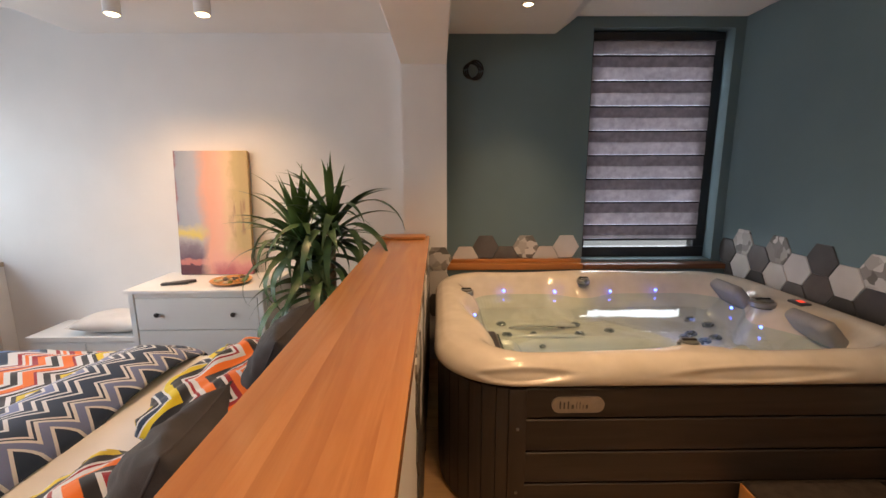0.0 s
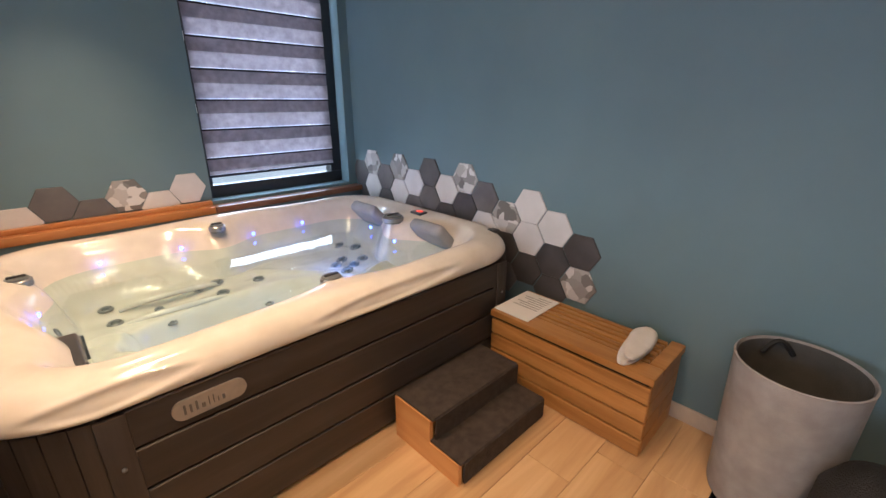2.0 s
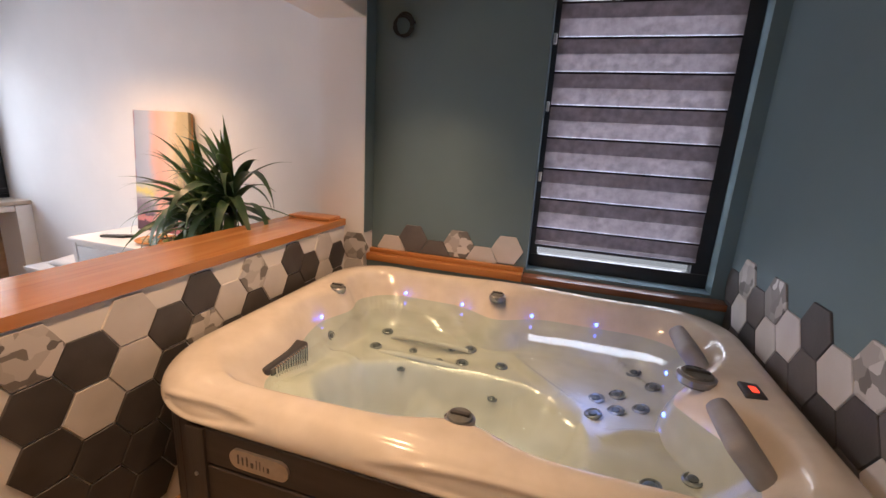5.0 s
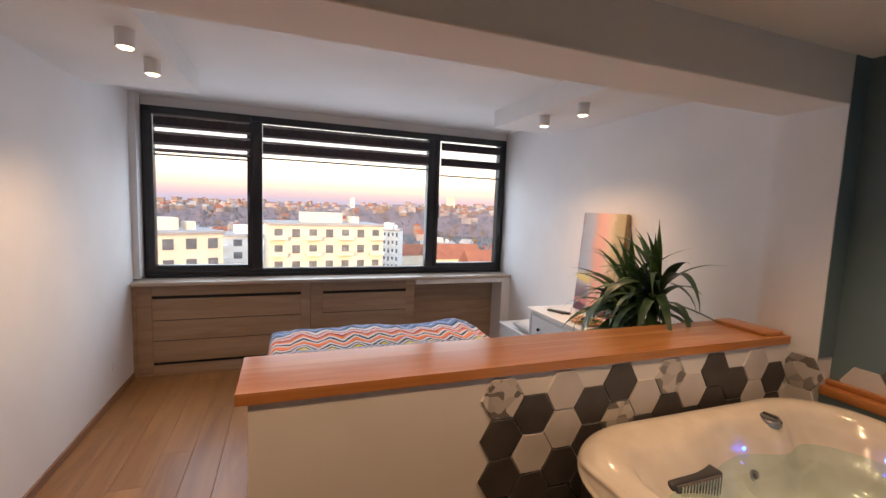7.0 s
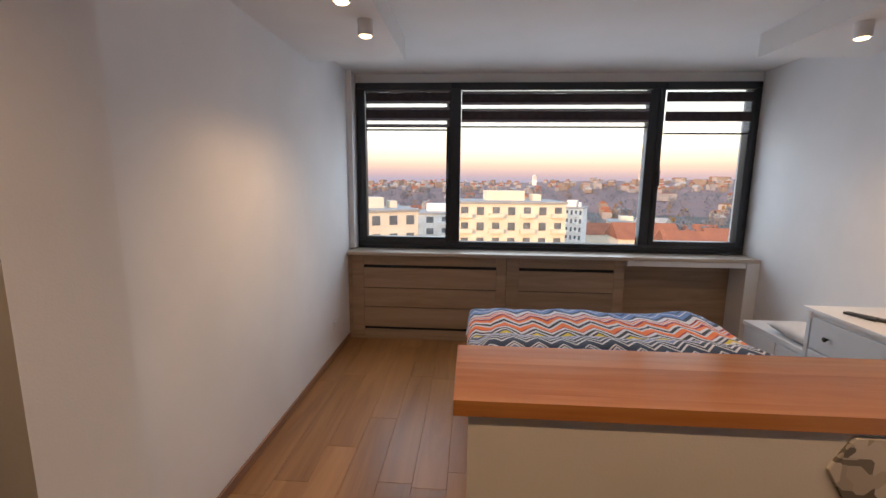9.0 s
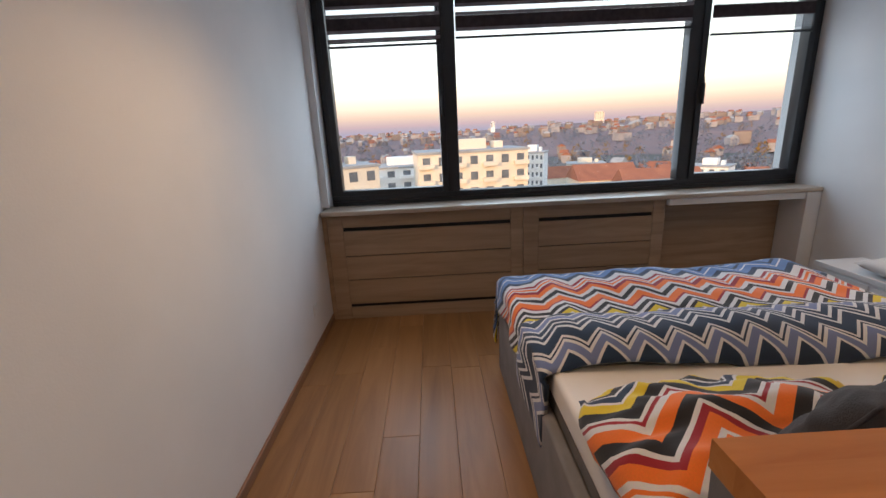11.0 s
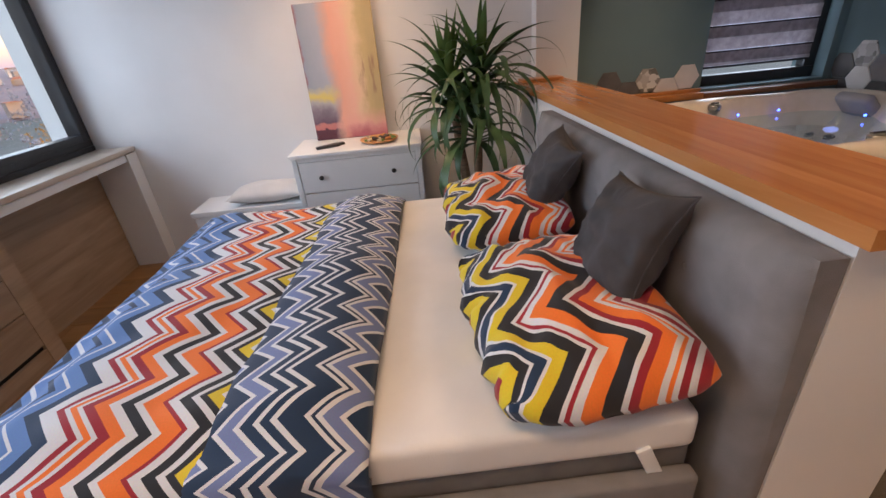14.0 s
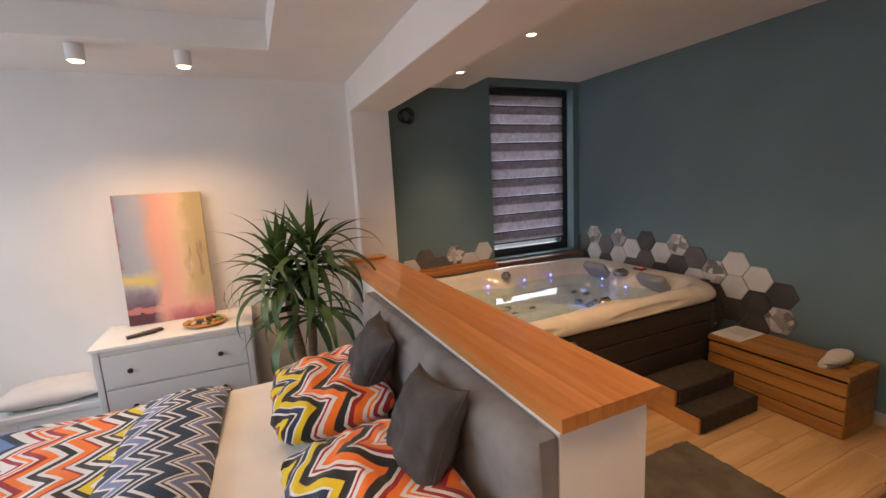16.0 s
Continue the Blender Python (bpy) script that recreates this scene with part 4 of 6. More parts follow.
part("top_board", box(CX0 - 0.006, CX0 + 0.085, CY0 - 0.008, CY1 + 0.004, CZ - 0.03, CZ, 0.005, 2), CHESTWOOD, chest)
for k in range(6):
    x0 = CX0 + 0.091 + k * 0.036
    part("top_slat", box(x0, x0 + 0.022, CY0 + 0.05, CY1 + 0.004, CZ - 0.028, CZ - 0.001, 0.005, 2), CHESTWOOD, chest)
part("top_board", box(CX0 + 0.087, CX1 + 0.004, CY0 - 0.008, CY0 + 0.046, CZ - 0.03, CZ, 0.005, 2), CHESTWOOD, chest)
# black sheet put under the top, as shade for its slat gaps
part("backing", box(CX0 + 0.02, CX1 - 0.01, CY0 + 0.02, CY1 - 0.01, CZ - 0.05, CZ - 0.032), BLACK, chest)

PAPER = mottled("white_paper", (0.74, 0.73, 0.72), (0.80, 0.79, 0.78), 6, 0.6, 0.02, 90)
sheet = thing("paper_sheet", "white printed sheet lying on the wooden chest", "paper", (2.85, 2.34, CZ))
part("page", box(2.695, 2.955, 2.245, 2.43, CZ + 0.001, CZ + 0.004), PAPER, sheet)
PRINT = mottled("grey_print", (0.30, 0.30, 0.31), (0.38, 0.38, 0.39), 30, 0.7, 0, 90)
bm = bmesh.new()
for k in range(7):
    add_box(bm, 2.80 + 0.020 * k, 2.806 + 0.020 * k, 2.27, 2.27 + (0.13, 0.11, 0.135, 0.09, 0.12, 0.13, 0.07)[k], CZ + 0.004, CZ + 0.0046)
part("print", bm, PRINT, sheet, "faint unreadable print lines")

# white slippers
CLOTHW = mottled("white_terry", (0.62, 0.60, 0.58), (0.74, 0.72, 0.70), 14, 0.95, 0.4, 300)


def slipper(m):
    """Flat terry slipper: a sole with one soft closed cover, toe towards +x."""
    s = thing("slipper", "white terry guest slipper lying on the chest", "slipper", group="slippers")

    def half_width(u):
        e = math.sqrt(max(1 - (u / 0.135) ** 2, 0))
        return (0.046 + 0.012 * u / 0.135) * e ** 0.75
    n = 30
    us = [-0.135 * math.cos(math.pi * i / n) for i in range(n + 1)]
    outline = [(u, half_width(u), 0) for u in us] + [(u, -half_width(u), 0) for u in reversed(us[1:-1])]
    bm = bmesh.new()
    add_prism(bm, outline, (0, 0, 0.009))
    part("sole", bm, CLOTHW, s, smooth=50)
    bm = bmesh.new()
    g = []
    for i in range(1, n):
        u = us[i]
        w = half_width(u) * 1.02
        hgt = 0.008 + 0.014 * sstep(-0.10, 0.06, u) * math.sqrt(max(1 - max(u / 0.14, 0) ** 3, 0))
        g.append([bm.verts.new((u, -w * math.cos(math.pi * j / 10), 0.007 + hgt * math.sin(math.pi * j / 10) ** 0.6 + 0.003 * noise.noise(Vector((u * 30, j, 0))))) for j in range(11)])
    for a, b in zip(g, g[1:]):
        for j in range(10):
            bm.faces.new((a[j], b[j], b[j + 1], a[j + 1]))
    part("upper", bm, CLOTHW, s, smooth=70)
    s.matrix_basis = m
    return s


def um(x, y, z, rx=0, ry=0, rz=0):
    return pose(x * U, y * U, z * U, rx, ry, rz)


slip = slipper(um(2.815, 1.832, CZ + 0.002, 0, 0, 2))
copy_thing(slip, um(2.822, 1.822, CZ + 0.027, 0, 2, 7))

# two-step stool with dark carpet
CARPET = mottled("dark_carpet", (0.030, 0.023, 0.019), (0.062, 0.048, 0.040), 30, 0.98, 0.6, 260)
SX0, SX1 = 2.11, 2.60
stool = thing("step_stool", "pine two-step stool covered with dark carpet", "step stool", (2.35, 2.28, HP))
for x0 in (SX0, SX1 - 0.018):
    pr = [(x0, 2.09, HP), (x0, 2.09, 0.262), (x0, 2.235, 0.262), (x0, 2.235, 0.358), (x0, 2.43, 0.358), (x0, 2.43, HP)]
    part("side_board", prism(pr, (0.018, 0, 0)), PINE, stool)
for y0, y1, z in ((2.085, 2.245, 0.262), (2.225, 2.432, 0.358)):
    part("tread", box(SX0 + 0.001, SX1 - 0.001, y0 + 0.006, y1, z - 0.016, z - 0.001, 0.002, 1), PINE, stool)
    part("carpet", box(SX0 + 0.004, SX1 - 0.004 + 0.012, y0 - 0.004, y1, z, z + 0.012, 0.005, 2), CARPET, stool, "dark brown carpet cover")
    part("carpet_front", box(SX0 + 0.02, SX1 + 0.010, y0 - 0.008, y0 + 0.002, z - (0.085 if z < 0.3 else 0.09), z + 0.006, 0.004, 2), CARPET, stool, "dark carpet hanging over the riser")
part("carpet_end", box(SX1 + 0.001, SX1 + 0.012, 2.10, 2.42, 0.19, 0.262, 0.003, 1), CARPET, stool)

# tall laundry basket of felt
FELT = mottled("grey_felt", (0.27, 0.255, 0.245), (0.36, 0.34, 0.33), 16, 0.95, 0.3, 320)
FELTIN = mottled("dark_lining", (0.05, 0.05, 0.045), (0.09, 0.085, 0.075), 9, 0.9, 0.2, 200)
bx_, by_ = 2.826, 1.362
basket = thing("laundry_basket", "tall grey felt laundry basket with dark lining", "laundry basket", (bx_, by_, HP))
part("wall", lathe([(0.152, HP), (0.157, HP + 0.02), (0.163, 0.42), (0.169, 0.672), (0.171, 0.685), (0.166, 0.687), (0.162, 0.672)], bx_, by_, 40, cap=False), FELT, basket, smooth=50)
part("lining", lathe([(0.160, 0.680), (0.154, 0.42), (0.146, 0.22), (0.02, 0.215)], bx_, by_, 40, cap=False), FELTIN, basket, "dark inner lining", smooth=50)
part("handle", tube([(bx_ + 0.150 * math.cos(a), by_ + 0.150 * math.sin(a), 0.635 + 0.045 * math.sin((a - 0.2) / 0.6 * math.pi)) for a in [0.2 + 0.06 * i for i in range(11)]], 0.008, 8), BLACK, basket, "black strap handle", smooth=60)
part("handle", tube([(bx_ + 0.150 * math.cos(a), by_ + 0.150 * math.sin(a), 0.63 - 0.07 * math.sin((a - 2.6) / 0.6 * math.pi)) for a in [2.6 + 0.06 * i for i in range(11)]], 0.008, 8), BLACK, basket, "black strap handle", smooth=60)
part("towel", lathe([(0.02, 0.50), (0.10, 0.49), (0.13, 0.42), (0.135, 0.38)], bx_ + 0.002, by_, 20), mottled("dark_cloth", (0.03, 0.028, 0.025), (0.12, 0.11, 0.10), 12, 0.95, 0.6, 60), basket, "crumpled dark cloth inside", smooth=80)
bag = thing("mesh_bag", "black mesh bag on the floor beside the basket", "bag", (2.61, 1.12, HP))
part("body", lathe([(0.10, HP), (0.135, HP + 0.03), (0.145, 0.36), (0.14, 0.48), (0.11, 0.54), (0.05, 0.57)], 2.61, 1.12, 28), mottled("black_mesh", (0.006, 0.006, 0.006), (0.014, 0.014, 0.015), 60, 0.6, 0.6, 200), bag, smooth=60)

# rug
RUG = mottled("shaggy_brown_grey_rug", (0.085, 0.074, 0.062), (0.170, 0.150, 0.127), 7, 1.0, 1.0, 160)
rx0, rx1, ry0, ry1 = 1.00, 2.00, 1.50, 2.09
bm = bmesh.new()
random.seed(8)
nx, ny = 70, 46
g = []
for i in range(nx + 1):
    row = []
    for j in range(ny + 1):
        u, v = i / nx, j / ny
        x, y = rx0 + (rx1 - rx0) * u, ry0 + (ry1 - ry0) * v
        # rounded corners
        dx, dy = max(abs(x - (rx0 + rx1) / 2) - (rx1 - rx0) / 2 + 0.09, 0), max(abs(y - (ry0 + ry1) / 2) - (ry1 - ry0) / 2 + 0.09, 0)
        d = math.hypot(dx, dy)
        if d > 0.09:
            x -= (dx - dx * 0.09 / d) * (1 if x > (rx0 + rx1) / 2 else -1)
            y -= (dy - dy * 0.09 / d) * (1 if y > (ry0 + ry1) / 2 else -1)
        edge = min(u, 1 - u, v, 1 - v)
        row.append(bm.verts.new((x, y, HP + 0.002 + (0.014 + 0.008 * random.random() if edge > 0 else 0))))
    g.append(row)
for i in range(nx):
    for j in range(ny):
        bm.faces.new((g[i][j], g[i + 1][j], g[i + 1][j + 1], g[i][j + 1]))
r_ = thing("rug", "brown-grey shaggy rug on the raised floor", "rug", ((rx0 + rx1) / 2, (ry0 + ry1) / 2, HP))
part("mat", bm, RUG, r_, smooth=80)

# coil of cable on the wall
cab = thing("cable_coil", "coil of black cable hanging from the wall", "cable", (1.24, YN, 2.12))
for k in range(3):
    pts = [(1.235 + 0.012 * k + 0.050 * math.cos(a), YN - 0.012 - 0.012 * k, 2.125 + (0.047 + 0.006 * k) * math.sin(a)) for a in [2 * math.pi * i / 28 for i in range(28)]]
    part("loop", tube(pts, 0.0055, 8, True), BLACK, cab, smooth=60)
part("tail", tube([(1.27, YN - 0.02, 2.155), (1.295, YN - 0.014, 2.15), (1.31, YN - 0.005, 2.14)], 0.0055, 8), BLACK, cab, smooth=60)

# ---- radiator cover, sill and niche under the wide window ----
RX = -2.09
rad = thing("radiator_cover", "grey oak radiator cover with dark vent slots", "radiator cover", (-2.2, 1.6, 0))
# black filling paints the shade seen through the vent slots
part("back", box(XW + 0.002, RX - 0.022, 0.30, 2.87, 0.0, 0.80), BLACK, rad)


def rad_panel(y0, y1):
    zs = [0.0, 0.095, 0.122, 0.318, 0.326, 0.508, 0.516, 0.705, 0.735, 0.832]
    fr = 0.115
    part("stile", box(RX - 0.02, RX, y0, y0 + fr, 0.0, 0.832, 0.002, 1), OAKDECOR, rad)
    part("stile", box(RX - 0.02, RX, y1 - fr * 0.8, y1, 0.0, 0.832, 0.002, 1), OAKDECOR, rad)
    for a, b in ((0.0, 0.095), (0.122, 0.316), (0.324, 0.506), (0.514, 0.705), (0.735, 0.832)):
        part("panel", box(RX - 0.019, RX - 0.001, y0 + fr + 0.001, y1 - fr * 0.8 - 0.001, a, b, 0.002, 1), OAKDECOR, rad)


rad_panel(0.325, 1.793)
rad_panel(1.797, 2.872)
part("end_strip", box(RX - 0.02, RX, 0.292, 0.323, 0.0, 0.832), OAKDECOR, rad)
niche = thing("window_niche", "open oak-lined knee niche with white end panel", "niche", (-2.2, 3.4, 0))
part("back_board", box(XW + 0.002, XW + 0.020, 2.875, 3.905, 0.0, 0.80), OAKDECOR, niche)
part("end_panel", box(XW + 0.022, -2.035, 3.905, 4.016, 0.0, 0.832, 0.002, 1), LAQUER, niche, "white lacquered end panel")
part("rail", box(-2.09, -2.045, 2.875, 3.903, 0.785, 0.832, 0.002, 1), LAQUER, niche, "white front rail")
SILLM = wood("pale_oak_sill", (0.42, 0.34, 0.26), (0.52, 0.43, 0.34), (0.60, 0.51, 0.41), "Y", 0.3, 0.8, 0.04, 0.02)
part_s = structure("window_sill_wide", box(XW + 0.012, -2.03, 0.30, 4.016, 0.835, 0.868, 0.006, 2), SILLM, "pale oak board sill under the wide window", "sill", smooth=40)
structure("window_board", box(XW - 0.06, XW + 0.012, 0.344, 4.012, 0.84, 0.899), ANTHRA, "dark base profile under the window", "window base")

# blinds of the wide window
for u0, u1, z0, pitch, zc, dark, mid in ((WY0 + 0.10, M1 - 0.055, 1.992, 0.154, 2.145, 0.078, 0.022), (M1 + 0.055, M2 - 0.055, 2.022, 0.154, 2.132, 0.078, 0.022), (M2 + 0.09, WY1 - 0.085, 1.967, 0.170, 2.125, 0.078, 0.004)):
    open_zebra("zebra_blind", "half-raised taupe zebra roller blind with clear bands", u0, u1, z0, WZ1 - 0.045, XW + 0.020, pitch, zc, dark, mid)
# window handle
hd = part("handle", box(XW + 0.022, XW + 0.034, 3.15, 3.18, 1.55, 1.69, 0.004), ANTHRA, win, "dark lever handle", smooth=40)
part("lever", box(XW + 0.034, XW + 0.06, 3.155, 3.175, 1.50, 1.65, 0.008, 3), ANTHRA, hd, smooth=40)
hd2 = part("handle", box(XW + 0.022, XW + 0.034, 1.218, 1.246, 1.55, 1.69, 0.004), ANTHRA, win, "dark lever handle", smooth=40)
part("lever", box(XW + 0.034, XW + 0.06, 1.222, 1.242, 1.50, 1.65, 0.008, 3), ANTHRA, hd2, smooth=40)
# wall socket
so = thing("wall_socket", "white wall socket near the skirting", "socket", (-1.65, YS, 0.28))
part("plate", box(-1.69, -1.61, YS, YS + 0.010, 0.24, 0.32, 0.004), LAQUER, so, smooth=40)
part("insert", lathe([(0.024, 0.010), (0.022, 0.004), (0.0, 0.004)], n=20, m=pose(-1.65, YS, 0.28, -90), cap=False), LAQUER, so)

# ---- bench and cushion ----
bench = thing("bench", "low white storage bench beside the dresser", "bench", (-1.25, 3.84, 0))
part("body", box(-1.63, -0.87, 3.685, 4.01, 0.0, 0.405, 0.003, 1), LAQUER, bench)
part("seat_board", box(-1.64, -0.865, 3.675, 4.012, 0.408, 0.442, 0.004, 2), LAQUER, bench)
part("front_panel", box(-1.615, -1.265, 3.678, 3.684, 0.02, 0.395, 0.002, 1), LAQUER, bench)
part("front_panel", box(-1.255, -0.885, 3.678, 3.684, 0.02, 0.395, 0.002, 1), LAQUER, bench)


def pillow_bm(w, h, t, n=22, m=None, seed=1, pinch=0.12, crumple=0.006, corner=0.0, pleat=0.0, frill=0.0):
    """A stuffed cushion: w by h, t thick, with drawn-in edges and a few creases. UV holds the flat cloth."""
    bm = bmesh.new()
    lay = bm.loops.layers.uv.new("UVMap")
    flat = {}
    sides = []
    for s in (1, -1):
        g = []
        for i in range(n + 1):
            row = []
            for j in range(n + 1):
                u, v = 2 * i / n - 1, 2 * j / n - 1
                f = max((1 - abs(u) ** 2.6), 0) ** 0.55 * max((1 - abs(v) ** 2.6), 0) ** 0.55
                k = 1 - pinch * (1 - abs(v) ** 2) * abs(u) ** 6
                k2 = 1 - pinch * (1 - abs(u) ** 2) * abs(v) ** 6
                c_ = 1 - corner * abs(u * v) ** 3
                p = Vector((u * w / 2 * k * c_, v * h / 2 * k2 * c_, s * t / 2 * f))
                nz = noise.noise(Vector((u * 2.2 + seed * 7, v * 2.2, s * 3.0)))
                nz2 = noise.noise(Vector((u * 5 + seed * 3, v * 4, s * 5.0 + 9)))
                p.z += s * (crumple * 2 * nz + crumple * nz2) * f
                # creases running from the corners, and a crumpled free edge
                rim = max(abs(u), abs(v))
                ray = noise.noise(Vector((math.atan2(v, u) * 5.5 + seed, s * 4.0, rim * 0.8)))
                p.z += s * pleat * ray * sstep(0.35, 0.8, rim) * f
                if frill and u < -0.55:
                    k3 = sstep(-0.55, -1.0, u) * frill
                    p.z += k3 * (noise.noise(Vector((v * 9 + seed, u * 2, 1.7))) + 0.3)
                    p.x += k3 * 1.2 * noise.noise(Vector((v * 7, seed, 5.1)))
                    p.y += k3 * 0.7 * noise.noise(Vector((v * 8, u * 3, seed + 2.2)))
                row.append((p, (u * w / 2, v * h / 2)))
            g.append(row)
        sides.append(g)
    verts = {}
    for si, g in enumerate(sides):
        for i in range(n + 1):
            for j in range(n + 1):
                border = i in (0, n) or j in (0, n)
                key = (0 if border else si, i, j)
                if key not in verts:
                    p = g[i][j][0]
                    v = bm.verts.new(m @ p if m is not None else p)
                    verts[key] = v
                    flat[v] = g[i][j][1]
    for si in range(2):
        for i in range(n):
            for j in range(n):
                q = []
                for a, b in ((i, j), (i + 1, j), (i + 1, j + 1), (i, j + 1)):
                    border = a in (0, n) or b in (0, n)
                    q.append(verts[(0 if border else si, a, b)])
                fc = bm.faces.new(q if si == 0 else list(reversed(q)))
                for lp in fc.loops:
                    lp[lay].uv = flat[lp.vert]
    return bm


WHITECUSH = mottled("white_seat_cushion", (0.60, 0.57, 0.54), (0.70, 0.67, 0.64), 5, 0.9, 0.15, 240)
bc = thing("seat_cushion", "flat cream seat cushion lying on the bench", "cushion", (-1.1, 3.84, 0.443))
part("cover", pillow_bm(0.52, 0.32, 0.12, 20, pose(-1.13, 3.842, 0.498), 2, 0.04, 0.004), WHITECUSH, bc, smooth=80)

# ---- dresser ----
DX0, DX1, DY0, DZ = -0.862, -0.03, 3.545, 0.79
dr = thing("dresser", "white lacquered dresser with dark round knobs", "dresser", ((DX0 + DX1) / 2, 3.78, 0))
part("top", box(DX0, DX1, DY0 - 0.02, 4.012, DZ - 0.022, DZ, 0.004, 2), LAQUER, dr, smooth=40)
part("side", box(DX0 + 0.012, DX0 + 0.045, DY0, 4.008, 0.0, DZ - 0.023, 0.003, 1), LAQUER, dr)
part("side", box(DX1 - 0.045, DX1 - 0.012, DY0, 4.008, 0.0, DZ - 0.023, 0.003, 1), LAQUER, dr)
part("back", box(DX0 + 0.046, DX1 - 0.046, DY0 + 0.03, 4.005, 0.05, DZ - 0.023), LAQUER, dr)
part("rail", box(DX0 + 0.046, DX1 - 0.046, DY0 + 0.004, DY0 + 0.028, DZ - 0.052, DZ - 0.023, 0.001, 1), LAQUER, dr)
KNOB = mottled("dark_bronze", (0.02, 0.018, 0.016), (0.035, 0.03, 0.028), 20, 0.35, 0.02, 90, 0.4)
dz = [(0.085, 0.305), (0.311, 0.530), (0.536, 0.735)]
for z0, z1 in dz:
    d = part("drawer", box(DX0 + 0.049, DX1 - 0.049, DY0 + 0.002, DY0 + 0.026, z0, z1, 0.003, 1), LAQUER, dr)
    for x in (-0.681, -0.223):
        part("knob", lathe([(0.006, 0), (0.006, 0.012), (0.014, 0.016), (0.015, 0.022), (0.008, 0.028)], n=16, m=pose(x, DY0 + 0.002, (z0 + z1) / 2, 90)), KNOB, d, "dark round knob", smooth=40)

# painting leaning on the dresser


def canvas_material():
    m, nd, ln, bs = mat_new("abstract_canvas")
    tc = nd.new("ShaderNodeTexCoord")
    nz = nd.new("ShaderNodeTexNoise")
    nz.inputs["Scale"].default_value = 5
    nz.inputs["Detail"].default_value = 7
    nz.inputs["Roughness"].default_value = 0.65
    ln.new(tc.outputs["Generated"], nz.inputs[0])
    sub = nd.new("ShaderNodeVectorMath")
    sub.operation = "MULTIPLY_ADD"
    sub.inputs[1].default_value = (0.22, 0, 0.16)
    ln.new(nz.outputs["Color"], sub.inputs[0])
    ln.new(tc.outputs["Generated"], sub.inputs[2])
    sp = nd.new("ShaderNodeSeparateXYZ")
    ln.new(sub.outputs[0], sp.inputs[0])

    def mixed(fac, a, b):
        mx = nd.new("ShaderNodeMixRGB")
        ln.new(fac, mx.inputs[0])
        ln.new(a, mx.inputs[1])
        ln.new(b, mx.inputs[2])
        return mx.outputs[0]

    def ramped(axis, pts):
        r = ramp(nd, pts)
        ln.new(sp.outputs[axis], r.inputs[0])
        return r.outputs[0]

    def product(a, b):
        mu = nd.new("ShaderNodeMath")
        mu.operation = "MULTIPLY"
        ln.new(a, mu.inputs[0])
        ln.new(b, mu.inputs[1])
        return mu.outputs[0]
    K, F = (0, 0, 0), (1, 1, 1)
    ground_ = ramped("X", [(0.10, (0.30, 0.13, 0.14)), (0.14, (0.30, 0.34, 0.42)), (0.38, (0.40, 0.42, 0.50)), (0.48, (0.62, 0.38, 0.32)), (0.56, (0.74, 0.38, 0.28)), (0.70, (0.76, 0.44, 0.34)), (0.82, (0.72, 0.52, 0.34)), (0.92, (0.52, 0.40, 0.20)), (1.08, (0.46, 0.36, 0.18))])
    low = ramped("Z", [(0.13, (0.09, 0.025, 0.04)), (0.165, (0.10, 0.03, 0.05)), (0.17, (0.50, 0.17, 0.16)), (0.205, (0.50, 0.20, 0.18)), (0.22, (0.13, 0.08, 0.12)), (0.30, (0.22, 0.18, 0.22)), (0.36, (0.42, 0.40, 0.42)), (0.41, (0.68, 0.56, 0.14)), (0.46, (0.62, 0.54, 0.26))])
    col = mixed(product(ramped("Z", [(0.44, F), (0.50, K)]), ramped("X", [(0.40, F), (0.54, K)])), ground_, low)
    foot = ramped("Z", [(0.10, (0.42, 0.12, 0.14)), (0.2, (0.72, 0.36, 0.32))])
    col = mixed(product(ramped("Z", [(0.15, F), (0.30, K)]), ramped("X", [(0.5, K), (0.62, F)])), col, foot)
    # thin dark strokes
    wv = nd.new("ShaderNodeTexNoise")
    wv.inputs["Scale"].default_value = 1
    mp = nd.new("ShaderNodeMapping")
    mp.inputs["Scale"].default_value = (26, 1, 5)
    ln.new(tc.outputs["Generated"], mp.inputs[0])
    ln.new(mp.outputs[0], wv.inputs[0])
    rs = ramp(nd, [(0.50, (0, 0, 0)), (0.62, (0.5, 0.5, 0.5))])
    ln.new(wv.outputs["Fac"], rs.inputs[0])
    m2 = nd.new("ShaderNodeMixRGB")
    m2.inputs[2].default_value = (0.22, 0.08, 0.08, 1)
    right_ = product(ramped("X", [(0.80, K), (0.90, F)]), ramped("Z", [(0.40, K), (0.46, F), (0.66, F), (0.72, K)]))
    ln.new(product(rs.outputs[0], right_), m2.inputs[0])
    ln.new(col, m2.inputs[1])
    ln.new(m2.outputs[0], bs.inputs["Base Color"])
    bs.inputs["Roughness"].default_value = 0.6
    return m


pt = thing("painting", "unframed abstract canvas in pink, grey-blue and ochre", "painting", (-0.5, 3.92, DZ))
mm = pose(-0.4975, 3.925, DZ + 0.002, -4, 0, 0)
bm = box(-0.245, 0.245, -0.012, 0.012, 0, 0.83, 0.003, 1)
bmesh.ops.transform(bm, matrix=mm, verts=bm.verts)
part("canvas", bm, canvas_material(), pt)
bm = bmesh.new()
for a in ((-0.24, -0.20, 0.0125, 0.03, 0.005, 0.825), (0.20, 0.24, 0.0125, 0.03, 0.005, 0.825), (-0.199, 0.199, 0.0125, 0.03, 0.005, 0.045), (-0.199, 0.199, 0.0125, 0.03, 0.785, 0.825)):
    add_box(bm, *a)
bmesh.ops.transform(bm, matrix=mm, verts=bm.verts)
